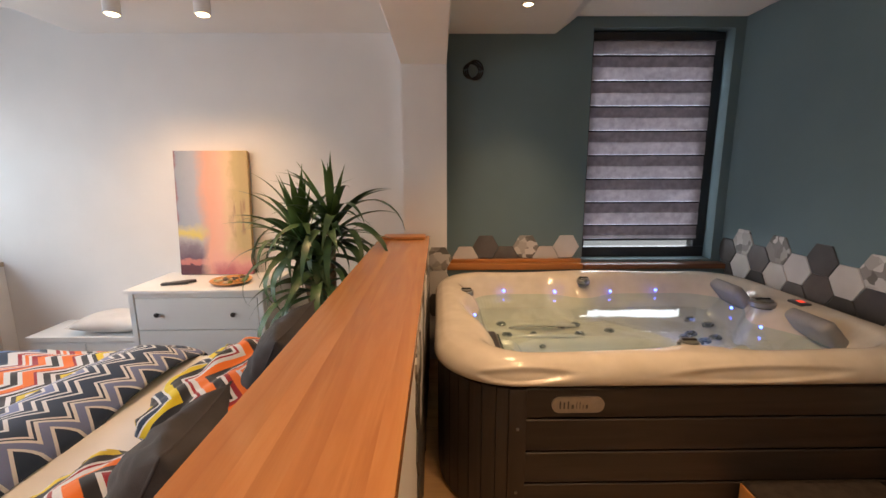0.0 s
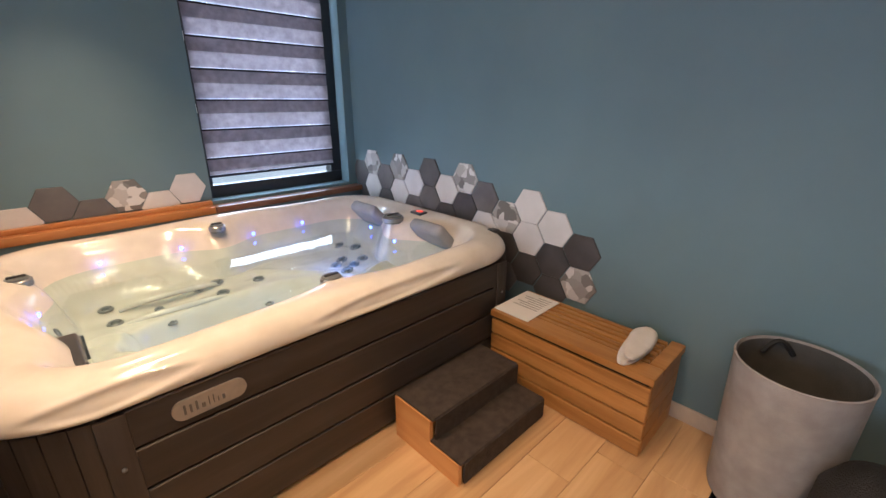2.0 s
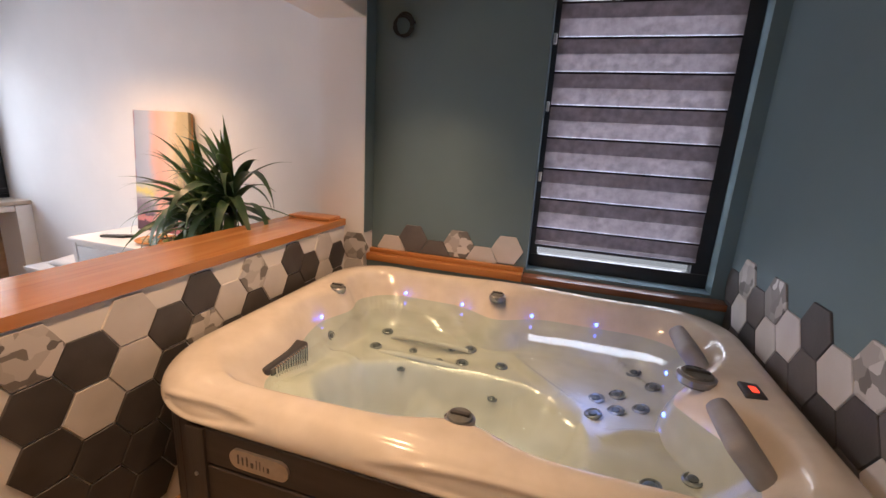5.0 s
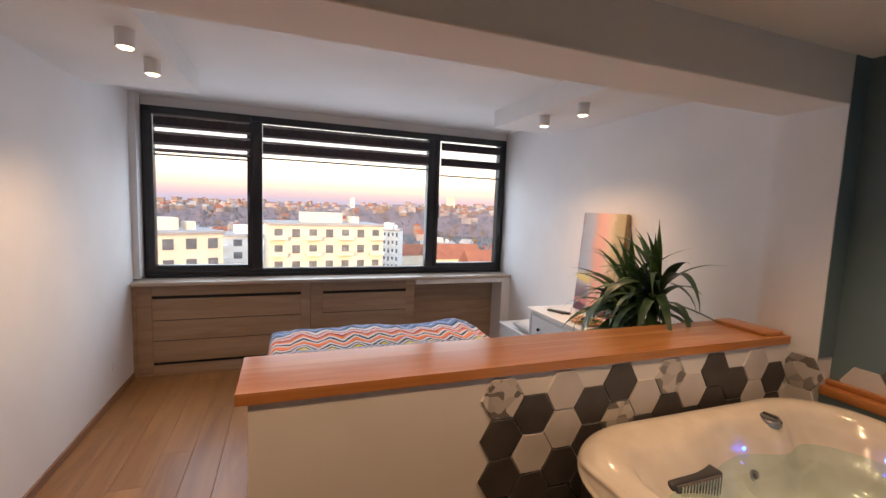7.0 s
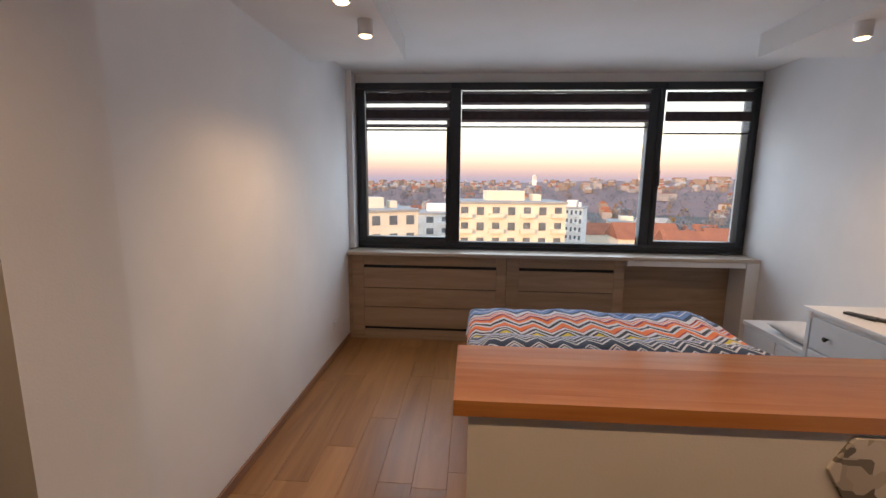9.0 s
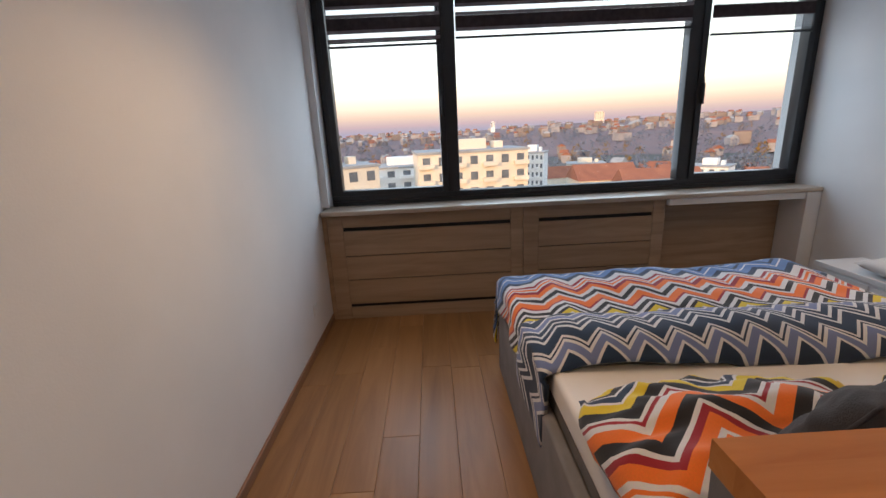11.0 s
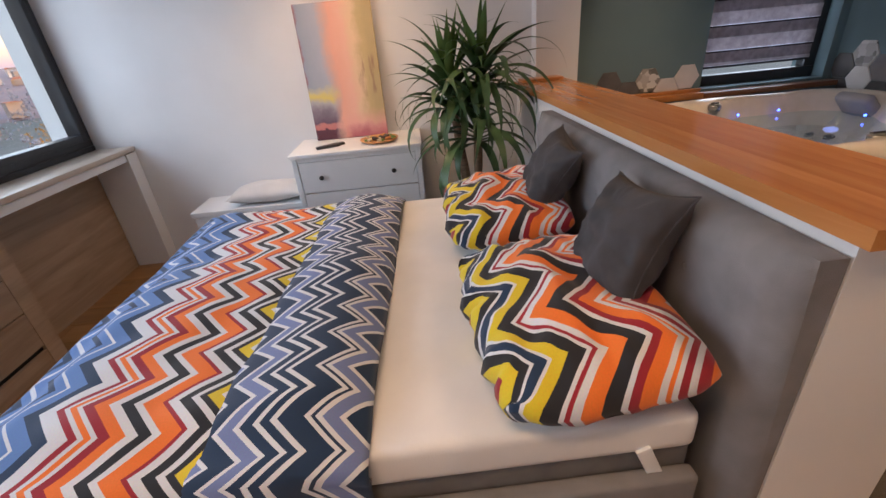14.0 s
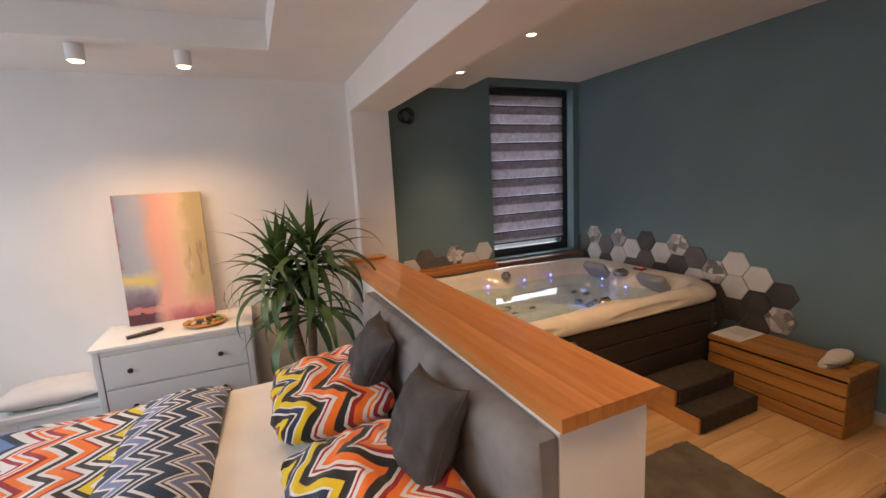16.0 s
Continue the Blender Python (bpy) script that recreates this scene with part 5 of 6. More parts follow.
part("stretcher", bm, PINE, pt, "wooden stretcher at the back")

# remote controls and plate
for k, (x, y, rz) in enumerate(((-0.63, 3.66, 20), (-0.60, 3.69, 32))):
    rc = thing("remote_control", "slim black remote control on the dresser", "remote control", group="remotes")
    part("body", box(-0.075, 0.075, -0.02, 0.02, 0.001, 0.016, 0.005, 2), DARKPL, rc, smooth=40)
    for i in range(4):
        for j in range(2):
            part("button", box(-0.055 + 0.024 * i, -0.042 + 0.024 * i, -0.013 + 0.015 * j, -0.003 + 0.015 * j, 0.0155, 0.018), JETIN, rc)
    rc.matrix_basis = um(x, y, DZ + 0.001, 0, 0, rz)
plx, ply = -0.30, 3.70
pl = thing("plate", "round wooden tray plate on the dresser", "plate", (plx, ply, DZ))
part("dish", lathe([(0.07, DZ + 0.001), (0.115, DZ + 0.012), (0.125, DZ + 0.022), (0.121, DZ + 0.024), (0.11, DZ + 0.015), (0.05, DZ + 0.010)], plx, ply, 36), PINE, pl, smooth=50)
random.seed(21)
SNACK = [mottled("snack_dark", (0.03, 0.02, 0.015), (0.06, 0.04, 0.03), 20, 0.4, 0.1, 90), mottled("snack_orange", (0.5, 0.18, 0.03), (0.6, 0.28, 0.06), 20, 0.5, 0.1, 90), mottled("snack_green", (0.10, 0.16, 0.03), (0.18, 0.24, 0.05), 20, 0.5, 0.1, 90), mottled("snack_cream", (0.6, 0.5, 0.32), (0.7, 0.6, 0.42), 20, 0.5, 0.1, 90)]
for k in range(26):
    a, r = random.uniform(0, 6.28), 0.10 * math.sqrt(random.random())
    s = random.uniform(0.009, 0.016)
    bm = bmesh.new()
    bmesh.ops.create_icosphere(bm, subdivisions=2, radius=s)
    for v in bm.verts:
        v.co *= 1 + 0.25 * noise.noise(v.co * 90 + Vector((k, 0, 0)))
    bmesh.ops.transform(bm, matrix=pose(plx + r * math.cos(a), ply + r * math.sin(a), DZ + 0.013 + s * 0.7, 0, 0, 40 * k) @ Matrix.Diagonal((1.3, 1, 0.7, 1)), verts=bm.verts)
    tagged(part("snack", bm, SNACK[k % 4], loc=(plx + r * math.cos(a), ply + r * math.sin(a), DZ + 0.015), smooth=80), "small dried snack piece lying on the plate", "snack", "snacks on the plate")

# small board and leaf at the end of the half wall's top
bd = thing("wooden_board", "small flat wooden board on the half wall", "board", (0.75, 3.80, 1.0525))
part("slab", box(0.66, 0.93, 3.76, 3.885, 1.0535, 1.070, 0.004, 2), BEECH_X, bd, smooth=40)

# ---- bed ----
BX0, BX1, BY0, BY1 = -1.17, 0.505, 1.50, 3.06
bed = thing("bed", "grey upholstered double bed with bare white mattress strip", "bed", (-0.3, 2.28, 0))
part("side_panel", box(BX0 - 0.01, BX1, BY0 - 0.035, BY0 + 0.01, 0.03, 0.43, 0.014, 3), GREYFAB, bed, smooth=40)
part("side_panel", box(BX0 - 0.01, BX1, BY1 - 0.01, BY1 + 0.035, 0.03, 0.43, 0.014, 3), GREYFAB, bed, smooth=40)
part("foot_panel", box(BX0 - 0.045, BX0 - 0.012, BY0 - 0.035, BY1 + 0.035, 0.03, 0.43, 0.014, 3), GREYFAB, bed, smooth=40)
part("base", box(BX0, BX1, BY0 + 0.02, BY1 - 0.02, 0.10, 0.36), BLACK, bed)
DARKGREY = mottled("dark_grey_border", (0.13, 0.12, 0.115), (0.18, 0.17, 0.16), 14, 0.9, 0.2, 300)
part("box_spring", box(BX0 + 0.005, BX1 - 0.004, BY0 + 0.012, BY1 - 0.012, 0.37, 0.488, 0.016, 3), DARKGREY, bed, "dark grey mattress border", smooth=40)
part("mattress", box(BX0 + 0.002, BX1 - 0.002, BY0, BY1, 0.485, 0.596, 0.028, 4), SHEET, bed, "white sheeted mattress", smooth=50)
part("strap", box(0.38, 0.415, BY0 - 0.008, BY0 + 0.002, 0.405, 0.515, 0.002, 1, pose(0.3975, BY0, 0.46) @ pose(0, 0, 0, 0, -24, 0) @ pose(-0.3975, -BY0, -0.46)), SHEET, bed, "white mattress handle strap")
# headboard: buttoned cloth
bm = bmesh.new()
g = []
ny, nz_ = 72, 30
HBY0, HBY1, HBZ0, HBZ1 = 1.455, 3.09, 0.12, 0.985
buttons = [(y, z) for y in (1.75, 2.02, 2.30, 2.58, 2.85) for z in (0.62, 0.82)]
for i in range(ny + 1):
    row = []
    for j in range(nz_ + 1):
        y, z = HBY0 + (HBY1 - HBY0) * i / ny, HBZ0 + (HBZ1 - HBZ0) * j / nz_
        e = min(y - HBY0, HBY1 - y, z - HBZ0 + 0.05, HBZ1 - z)
        x = 0.56 + 0.035 * (1 - sstep(0, 0.05, e)) + 0.012 * sum(math.exp(-((y - a) ** 2 + (z - b) ** 2) / 0.0009) for a, b in buttons)
        row.append(bm.verts.new((x + 0.004 * noise.noise(Vector((y * 4, z * 5, 0))), y, z)))
    g.append(row)
for i in range(ny):
    for j in range(nz_):
        bm.faces.new((g[i][j], g[i + 1][j], g[i + 1][j + 1], g[i][j + 1]))
back = [bm.verts.new((0.648, y, z)) for y, z in ((HBY0, HBZ0), (HBY1, HBZ0), (HBY1, HBZ1), (HBY0, HBZ1))]
bm.faces.new(back)
bm.faces.new([g[i][nz_] for i in range(ny + 1)] + [back[2], back[3]])
bm.faces.new([g[i][0] for i in range(ny + 1)] + [back[1], back[0]])
bm.faces.new([g[0][j] for j in range(nz_ + 1)] + [back[3], back[0]])
bm.faces.new([g[ny][j] for j in range(nz_ + 1)] + [back[2], back[1]])
hb = part("headboard", bm, GREYFAB, bed, "buttoned grey upholstered headboard", smooth=60)
for y, z in buttons:
    part("button", lathe([(0.011, 0), (0.010, 0.004), (0.004, 0.007)], n=12, m=pose(0.571, y, z, 0, -90, 0)), GREYFAB, hb, smooth=60)


def drape(name, a0, a1, b0, b1, x_at, y_at, ztop, na, nb, mat, parent, seed, thick=0.03, droop=None, label=""):
    """Cloth over the bed: a runs to the foot, b across. Past the bed's edges it bends down. UV holds the flat cloth."""
    bm = bmesh.new()
    lay = bm.loops.layers.uv.new("UVMap")
    flat = {}
    g = []
    for i in range(na + 1):
        row = []
        for j in range(nb + 1):
            fa, fb = i / na, j / nb
            a, b = a0 + (a1 - a0) * fa, b0 + (b1 - b0) * fb
            x, y, z = droop(a, b, fa, fb)
            v = bm.verts.new((x, y, z))
            flat[v] = (a, b)
            row.append(v)
        g.append(row)
    for i in range(na):
        for j in range(nb):
            f = bm.faces.new((g[i][j], g[i + 1][j], g[i + 1][j + 1], g[i][j + 1]))
            for lp in f.loops:
                lp[lay].uv = flat[lp.vert]
    me = bpy.data.meshes.new(name)
    for f in bm.faces:
        f.smooth = True
    org = ORG[parent]
    bmesh.ops.recalc_face_normals(bm, faces=bm.faces)
    up_ = sum(f.normal.z for f in bm.faces)
    if up_ < 0:
        bmesh.ops.reverse_faces(bm, faces=bm.faces)
    bmesh.ops.translate(bm, verts=bm.verts, vec=-org)
    bmesh.ops.scale(bm, vec=(U, U, U), verts=bm.verts)
    bm.to_mesh(me)
    bm.free()
    ob = new(name, me)
    ob.parent = parent
    me.materials.append(mat)
    so_ = ob.modifiers.new("thickness", "SOLIDIFY")
    so_.thickness, so_.offset = thick, -1
    if label:
        ob["label"] = label
    return ob


def bend(over, r=0.05):
    """How far out and down a cloth goes, over metres past an edge."""
    if over <= 0:
        return 0.0, 0.0
    q = r * math.pi / 2
    if over < q:
        t = over / r
        return r * math.sin(t), r * (1 - math.cos(t))
    return r + 0.06 * (over - q), r + (over - q) * 0.995


def duvet_at(a, b, fa, fb):
    # a: metres from the fold towards the foot; b: metres across from the bed's south edge
    lean = 0.07 * (1 - b / 1.56)
    xf = -0.50 - lean
    x = xf - a
    ex = max(BX0 + 0.0 - x, 0)
    ox, dx = bend(ex)
    if ex > 0:
        x = BX0 - ox
    oy, dy = bend(max(-b, 0))
    oy2, dy2 = bend(max(b - 1.56, 0))
    y = BY0 + min(max(b, 0), 1.56) - oy + oy2
    puff = 0.028 * (noise.noise(Vector((a * 3.2, b * 2.6, 1.3))) + 0.5 * noise.noise(Vector((a * 8, b * 7, 4.2))))
    inner = sstep(0, 0.14, min(b, 1.56 - b)) * sstep(0, 0.12, x - BX0)
    z = 0.612 + 0.045 * inner + puff * (0.4 + 0.6 * inner) - dx - max(dy, dy2)
    # the side hangs lower near the foot corner, in folds
    if dx > 0.04:
        x -= 0.022 * math.sin(b * 15 + 1) * min(dx * 4, 1)
    if dy > 0.04:
        y -= 0.022 * math.sin(a * 17) * min(dy * 4, 1)
    if dx > 0.02 and dy > 0.02:
        z = min(z, 0.60 - 0.75 * math.hypot(dx, dy))
    return x, y, max(z, 0.16)


duvet = thing("duvet", "duvet with multicoloured zigzag print spread over the bed", "duvet", (-0.8, 2.28, 0.585))
drape("cover", -0.06, 0.90, -0.17, 1.76, None, None, 0.6, 70, 120, DUVET, duvet, 1, 0.022, duvet_at)


def band_at(a, b, fa, fb):
    # the turned-back end of the duvet, a thicker roll
    lean = 0.07 * (1 - b / 1.56)
    w = 0.36 + 0.01 * math.sin(b * 6)
    x = -0.53 - lean + a
    s = (a + 0.02) / (w + 0.04)
    hump = math.sin(math.pi * min(max(s, 0), 1)) ** 0.45
    hang = 0.17 + 0.16 * sstep(0.0, 1.0, s)
    over = max(-b, 0) / 0.26 * hang
    oy, dy = bend(over)
    oy2, dy2 = bend(max(b - 1.56, 0))
    y = BY0 + min(max(b, 0), 1.56) - oy + oy2
    inner = sstep(0, 0.12, min(b, 1.56 - b))
    z = 0.592 + (0.045 + 0.055 * inner) * hump + 0.018 * noise.noise(Vector((a * 5, b * 3.5, 7))) - max(dy, dy2)
    if dy > 0.04:
        y -= 0.015 * math.sin(a * 16) - 0.02 * (1 - hump)
        z = z - 0.03 * hump
    return x, y, max(z, 0.2)


part_band = drape("turned_back_end", -0.02, 0.375, -0.26, 1.68, None, None, 0.6, 30, 120, BAND, duvet, 2, 0.016, band_at, "navy and white zigzag lining turned back")

for k, (x, y, rz, tilt, sd) in enumerate(((0.282, 1.812, 2, -5, 3), (0.282, 2.60, -2, -6, 5))):
    pw = thing("pillow", "pillow in orange, yellow and black zigzag print", "pillow", (x, y, 0.585), group="pillows on the bed")
    part("case", pillow_bm(0.50, 0.74 - 0.03 * k, 0.21, 46, pose(x, y, 0.694, 0, tilt, rz), sd, 0.03, 0.017, 0.12, 0.018, 0.030), PILLOW, pw, smooth=80)
for k, (x, y, z, rz, lean, roll_, w, sd) in enumerate(((0.455, 1.850, 0.862, 3, -60, 6, 0.315, 11), (0.456, 2.490, 0.850, -2, -61, -8, 0.315, 14))):
    cu = thing("cushion", "dark grey velvet cushion leaning on the headboard", "cushion", (x, y, 0.66), group="cushions on the bed")
    part("cover", pillow_bm(w, w, 0.15, 40, pose(x, y, z) @ pose(0, 0, 0, 0, 0, rz) @ pose(0, 0, 0, 0, lean, 0) @ pose(0, 0, 0, 0, 0, roll_), sd, 0.17, 0.009, 0.0, 0.010), VELVET, cu, smooth=80)
    mm = pose(x, y, z) @ pose(0, 0, 0, 0, 0, rz) @ pose(0, 0, 0, 0, lean, 0) @ pose(0, 0, 0, 0, 0, roll_)
    edge = []
    for i in range(96):
        q, f = divmod(i, 24)
        t = 2 * f / 24 - 1
        u, v = ((t, -1), (1, t), (-t, 1), (-1, -t))[q]
        edge.append(mm @ Vector((u * w / 2 * (1 - 0.17 * (1 - v * v) * abs(u) ** 6), v * w / 2 * (1 - 0.17 * (1 - u * u) * abs(v) ** 6), 0)))
    part("piping", tube(edge, 0.0035, 6, True), VELVET, cu, smooth=60)

# ---- plant ----
LEAF = mottled("yucca_leaf", (0.030, 0.075, 0.025), (0.075, 0.135, 0.045), 7, 0.42, 0.05, 90, stretch=(1, 1, 1))
LEAF2 = mottled("young_yucca_leaf", (0.07, 0.14, 0.035), (0.13, 0.21, 0.06), 7, 0.42, 0.05, 90)
BARK = mottled("cane_bark", (0.16, 0.10, 0.06), (0.34, 0.24, 0.15), 18, 0.9, 0.8, 60, stretch=(1, 1, 4))
PLX, PLY = 0.30, 3.66
plant = thing("potted_yucca", "tall yucca with drooping leaves in a black pot", "plant", (PLX, PLY, 0))
part("pot", lathe([(0.11, 0.0), (0.125, 0.02), (0.15, 0.30), (0.158, 0.34), (0.150, 0.345), (0.14, 0.32)], PLX, PLY, 32), BLACK, plant, "black plastic pot", smooth=40)
part("soil", lathe([(0.141, 0.30), (0.141, 0.318), (0.02, 0.325)], PLX, PLY, 24), mottled("soil", (0.02, 0.014, 0.01), (0.05, 0.035, 0.025), 40, 1.0, 0.8, 120), plant)
stems = [((PLX - 0.03, PLY), (PLX - 0.12, PLY - 0.02), 1.06, 0.030), ((PLX + 0.02, PLY + 0.03), (PLX + 0.07, PLY - 0.02), 1.16, 0.026), ((PLX + 0.01, PLY - 0.05), (PLX + 0.02, PLY - 0.10), 0.86, 0.022)]
random.seed(5)


def leaf_mesh(length, width, curve, seed):
    bm = bmesh.new()
    n = 12
    rows = []
    ang, x, z = 0.0, 0.0, 0.0
    for i in range(n + 1):
        f = i / n
        w = width * (0.55 + 0.45 * sstep(0, 0.25, f)) * (1 - sstep(0.45, 1.0, f)) ** 0.8 + 0.0006
        ang = -curve * f ** 1.6
        if i:
            x += length / n * math.cos(ang)
            z += length / n * math.sin(ang)
        rows.append([bm.verts.new((x, -w, z + 0.18 * w)), bm.verts.new((x, 0, z - 0.25 * w)), bm.verts.new((x, w, z + 0.18 * w))])
    for a, b in zip(rows, rows[1:]):
        for k in range(2):
            bm.faces.new((a[k], b[k], b[k + 1], a[k + 1]))
    bmesh.ops.scale(bm, vec=(U, U, U), verts=bm.verts)
    me = bpy.data.meshes.new("leaf")
    for f in bm.faces:
        f.smooth = True
    bm.to_mesh(me)
    bm.free()
    return me


variants = [leaf_mesh(L, w, c, 0) for L, w, c in ((0.60, 0.024, 2.3), (0.66, 0.025, 2.6), (0.46, 0.024, 1.5), (0.44, 0.023, 0.6), (0.50, 0.024, 1.0), (0.42, 0.020, 0.2), (0.46, 0.023, 2.8), (0.38, 0.019, 1.8))]
for i, me in enumerate(variants):
    me.materials.append(LEAF2 if i in (3, 5) else LEAF)
for si, (b0, b1, h, r) in enumerate(stems):
    pts = [(b0[0] + (b1[0] - b0[0]) * t, b0[1] + (b1[1] - b0[1]) * t, 0.30 + (h - 0.30) * t) for t in [i / 10 for i in range(11)]]
    rr = [r * (1.15 - 0.35 * i / 10) * (1 + 0.08 * math.sin(i * 2.3)) for i in range(11)]
    part("trunk", tube(pts, rr, 12), BARK, plant, "ringed brown cane", smooth=60)
    count = (50, 46, 30)[si]
    for k in range(count):
        f = k / count
        az = k * 137.5 + random.uniform(-14, 14)
        el = 82 - 68 * (1 - f) ** 0.95 + random.uniform(-9, 9)
        zc = h - 0.14 * (1 - f) + 0.02
        pool_ = (0, 1, 6, 0, 2) if f < 0.45 else ((2, 4, 0, 7) if f < 0.7 else (3, 5, 4, 2))
        me = variants[pool_[k % len(pool_)]]
        ox, oy = b1[0], b1[1]
        # leaves that would enter a wall turn away from it
        a = radians(az)
        if math.sin(a) > 0.35:
            az = -az if k % 2 else az + 140
        lf = new("leaf", me)
        lf.parent = plant
        s = random.uniform(0.85, 1.15)
        lf.matrix_basis = Matrix.Translation((Vector((ox, oy, zc)) - ORG[plant]) * U) @ pose(0, 0, 0, 0, 0, az) @ pose(0, 0, 0, random.uniform(-20, 20), -el, 0) @ Matrix.Diagonal((s, s, s, 1))
# one long leaf resting on the half wall's top
bm = bmesh.new()
lf_pts = [(0.46 + 0.035 * i, 3.62 + 0.012 * i, 1.125 - 0.0068 * i + 0.01 * math.sin(i * 0.5)) for i in range(9)]
rows = []
for i, p in enumerate(lf_pts):
    w = 0.014 * math.sin(math.pi * (0.25 + 0.72 * i / 8)) + 0.001
    rows.append([bm.verts.new((p[0], p[1] - w, p[2])), bm.verts.new((p[0], p[1], p[2] - 0.003)), bm.verts.new((p[0], p[1] + w, p[2]))])
for a, b in zip(rows, rows[1:]):
    for k in range(2):
        bm.faces.new((a[k], b[k], b[k + 1], a[k + 1]))
part("leaf", bm, LEAF, plant, smooth=80)

# ---- ceiling lamps ----
LAMPWHITE = mottled("white_lamp_body", (0.70, 0.69, 0.68), (0.76, 0.75, 0.74), 6, 0.5, 0.02, 120)
BULB = glow("warm_bulb", (1.0, 0.72, 0.38), 14)


def surface_spot(x, y):
    s = thing("surface_spot", "white cylindrical surface ceiling spot, switched on", "ceiling lamp", (x, y, ZS), group="ceiling spots")
    part("housing", lathe([(0.030, ZS - 0.075), (0.037, ZS - 0.080), (0.040, ZS - 0.076), (0.040, ZS - 0.001)], x, y, 28), LAMPWHITE, s, smooth=40)
    part("bulb", lathe([(0.010, ZS - 0.086), (0.027, ZS - 0.084), (0.029, ZS - 0.079)], x, y, 24), BULB, s, "glowing warm bulb", smooth=40)
    lamp("spot_lamp", "SPOT", look((x, y, ZS - 0.095), (x, y, 0)), SPOT_W, WARM, spot=118, soft=0.025)


def recessed_spot(x, y, cone, power):
    s = thing("recessed_spot", "small recessed ceiling spot, switched on", "ceiling lamp", (x, y, 2.355), group="recessed spots")
    part("ring", lathe([(0.036, 2.354), (0.038, 2.350), (0.026, 2.350), (0.025, 2.354)], x, y, 28), LAMPWHITE, s, smooth=40)
    part("bulb", lathe([(0.008, 2.3505), (0.024, 2.3515), (0.025, 2.354)], x, y, 24), BULB, s, "glowing warm bulb", smooth=40)
    lamp("recessed_lamp", "SPOT", look((x, y, 2.343), (x, y, 0)), power, WARM, spot=cone, soft=0.025)


for x, y in ((-0.655, 3.455), (-0.195, 3.46), (-0.10, 0.88), (-0.536, 0.876)):
    surface_spot(x, y)
# the two southern spots are unseen, added to light that end of the row
for x, y, cone, power in ((1.50, 3.52, 84, RECESS_W), (1.52, 2.71, 118, RECESS_W), (1.52, 1.90, 126, 0.95 * RECESS_W), (1.52, 1.05, 126, RECESS_W)):
    recessed_spot(x, y, cone, power)

# ---- the town outside the wide window ----
GROUND = mottled("far_ground", (0.05, 0.055, 0.05), (0.13, 0.12, 0.11), 0.012, 0.95, 0.0, 1)
GZ = -32.0
bm = bmesh.new()
add_box(bm, -4500, 4500, -4500, 4500, GZ - 2, GZ)
structure("ground", bm, GROUND, "wide valley ground below the tower block", "ground")
# mauve haze and pink evening light are mixed into the hill's colour
FARHILL = mottled("hill_haze_tint", (0.15, 0.105, 0.115), (0.24, 0.15, 0.14), 0.01, 1.0, 0.0, 1)
random.seed(12)
bm = bmesh.new()
na = 90
prev = None
for i in range(na + 1):
    az = radians(-60 + 140 * i / na)
    d = 1500
    h = GZ + 24 + 26 * sstep(0.25, 0.8, i / na) + 7 * noise.noise(Vector((i * 0.13, 2, 0))) + 3 * noise.noise(Vector((i * 0.5, 5, 0)))
    row = [bm.verts.new((-dd * math.cos(az), dd * math.sin(az), zz)) for dd, zz in ((500, GZ + 0.4), (900, GZ + (h - GZ) * 0.45), (d, h), (2600, GZ + 0.4))]
    if prev:
        for k in range(3):
            bm.faces.new((prev[k], row[k], row[k + 1], prev[k + 1]))
    prev = row
structure("backdrop_hill", bm, FARHILL, "town hill on the horizon with haze in its colour", "hill", smooth=60)


def hill_z(x, y):
    d = math.hypot(x, y)
    i = (math.degrees(math.atan2(y, -x)) + 60) / 140 * na
    h = GZ + 24 + 26 * sstep(0.25, 0.8, i / na) + 7 * noise.noise(Vector((i * 0.13, 2, 0))) + 3 * noise.noise(Vector((i * 0.5, 5, 0)))
    if d < 500:
        return GZ
    if d < 900:
        return GZ + (h - GZ) * 0.45 * (d - 500) / 400
    return GZ + (h - GZ) * (0.45 + 0.55 * min((d - 900) / 600, 1))


PLASTER = mottled("cream_plaster", (0.66, 0.58, 0.47), (0.74, 0.66, 0.55), 0.3, 0.9, 0.0, 2)
PLASTERW = mottled("white_plaster", (0.72, 0.72, 0.72), (0.80, 0.79, 0.78), 0.3, 0.9, 0.0, 2)
ROOFG = mottled("flat_roof", (0.28, 0.28, 0.29), (0.38, 0.38, 0.38), 0.4, 0.9, 0.0, 2)
ROOFR = mottled("red_tile_roof", (0.24, 0.085, 0.05), (0.34, 0.13, 0.07), 0.4, 0.9, 0.0, 2)
WINDK = mottled("dark_window", (0.10, 0.11, 0.13), (0.18, 0.19, 0.21), 0.6, 0.25, 0.0, 2)


def polar(az, d):
    return -d * math.cos(radians(az)), d * math.sin(radians(az))


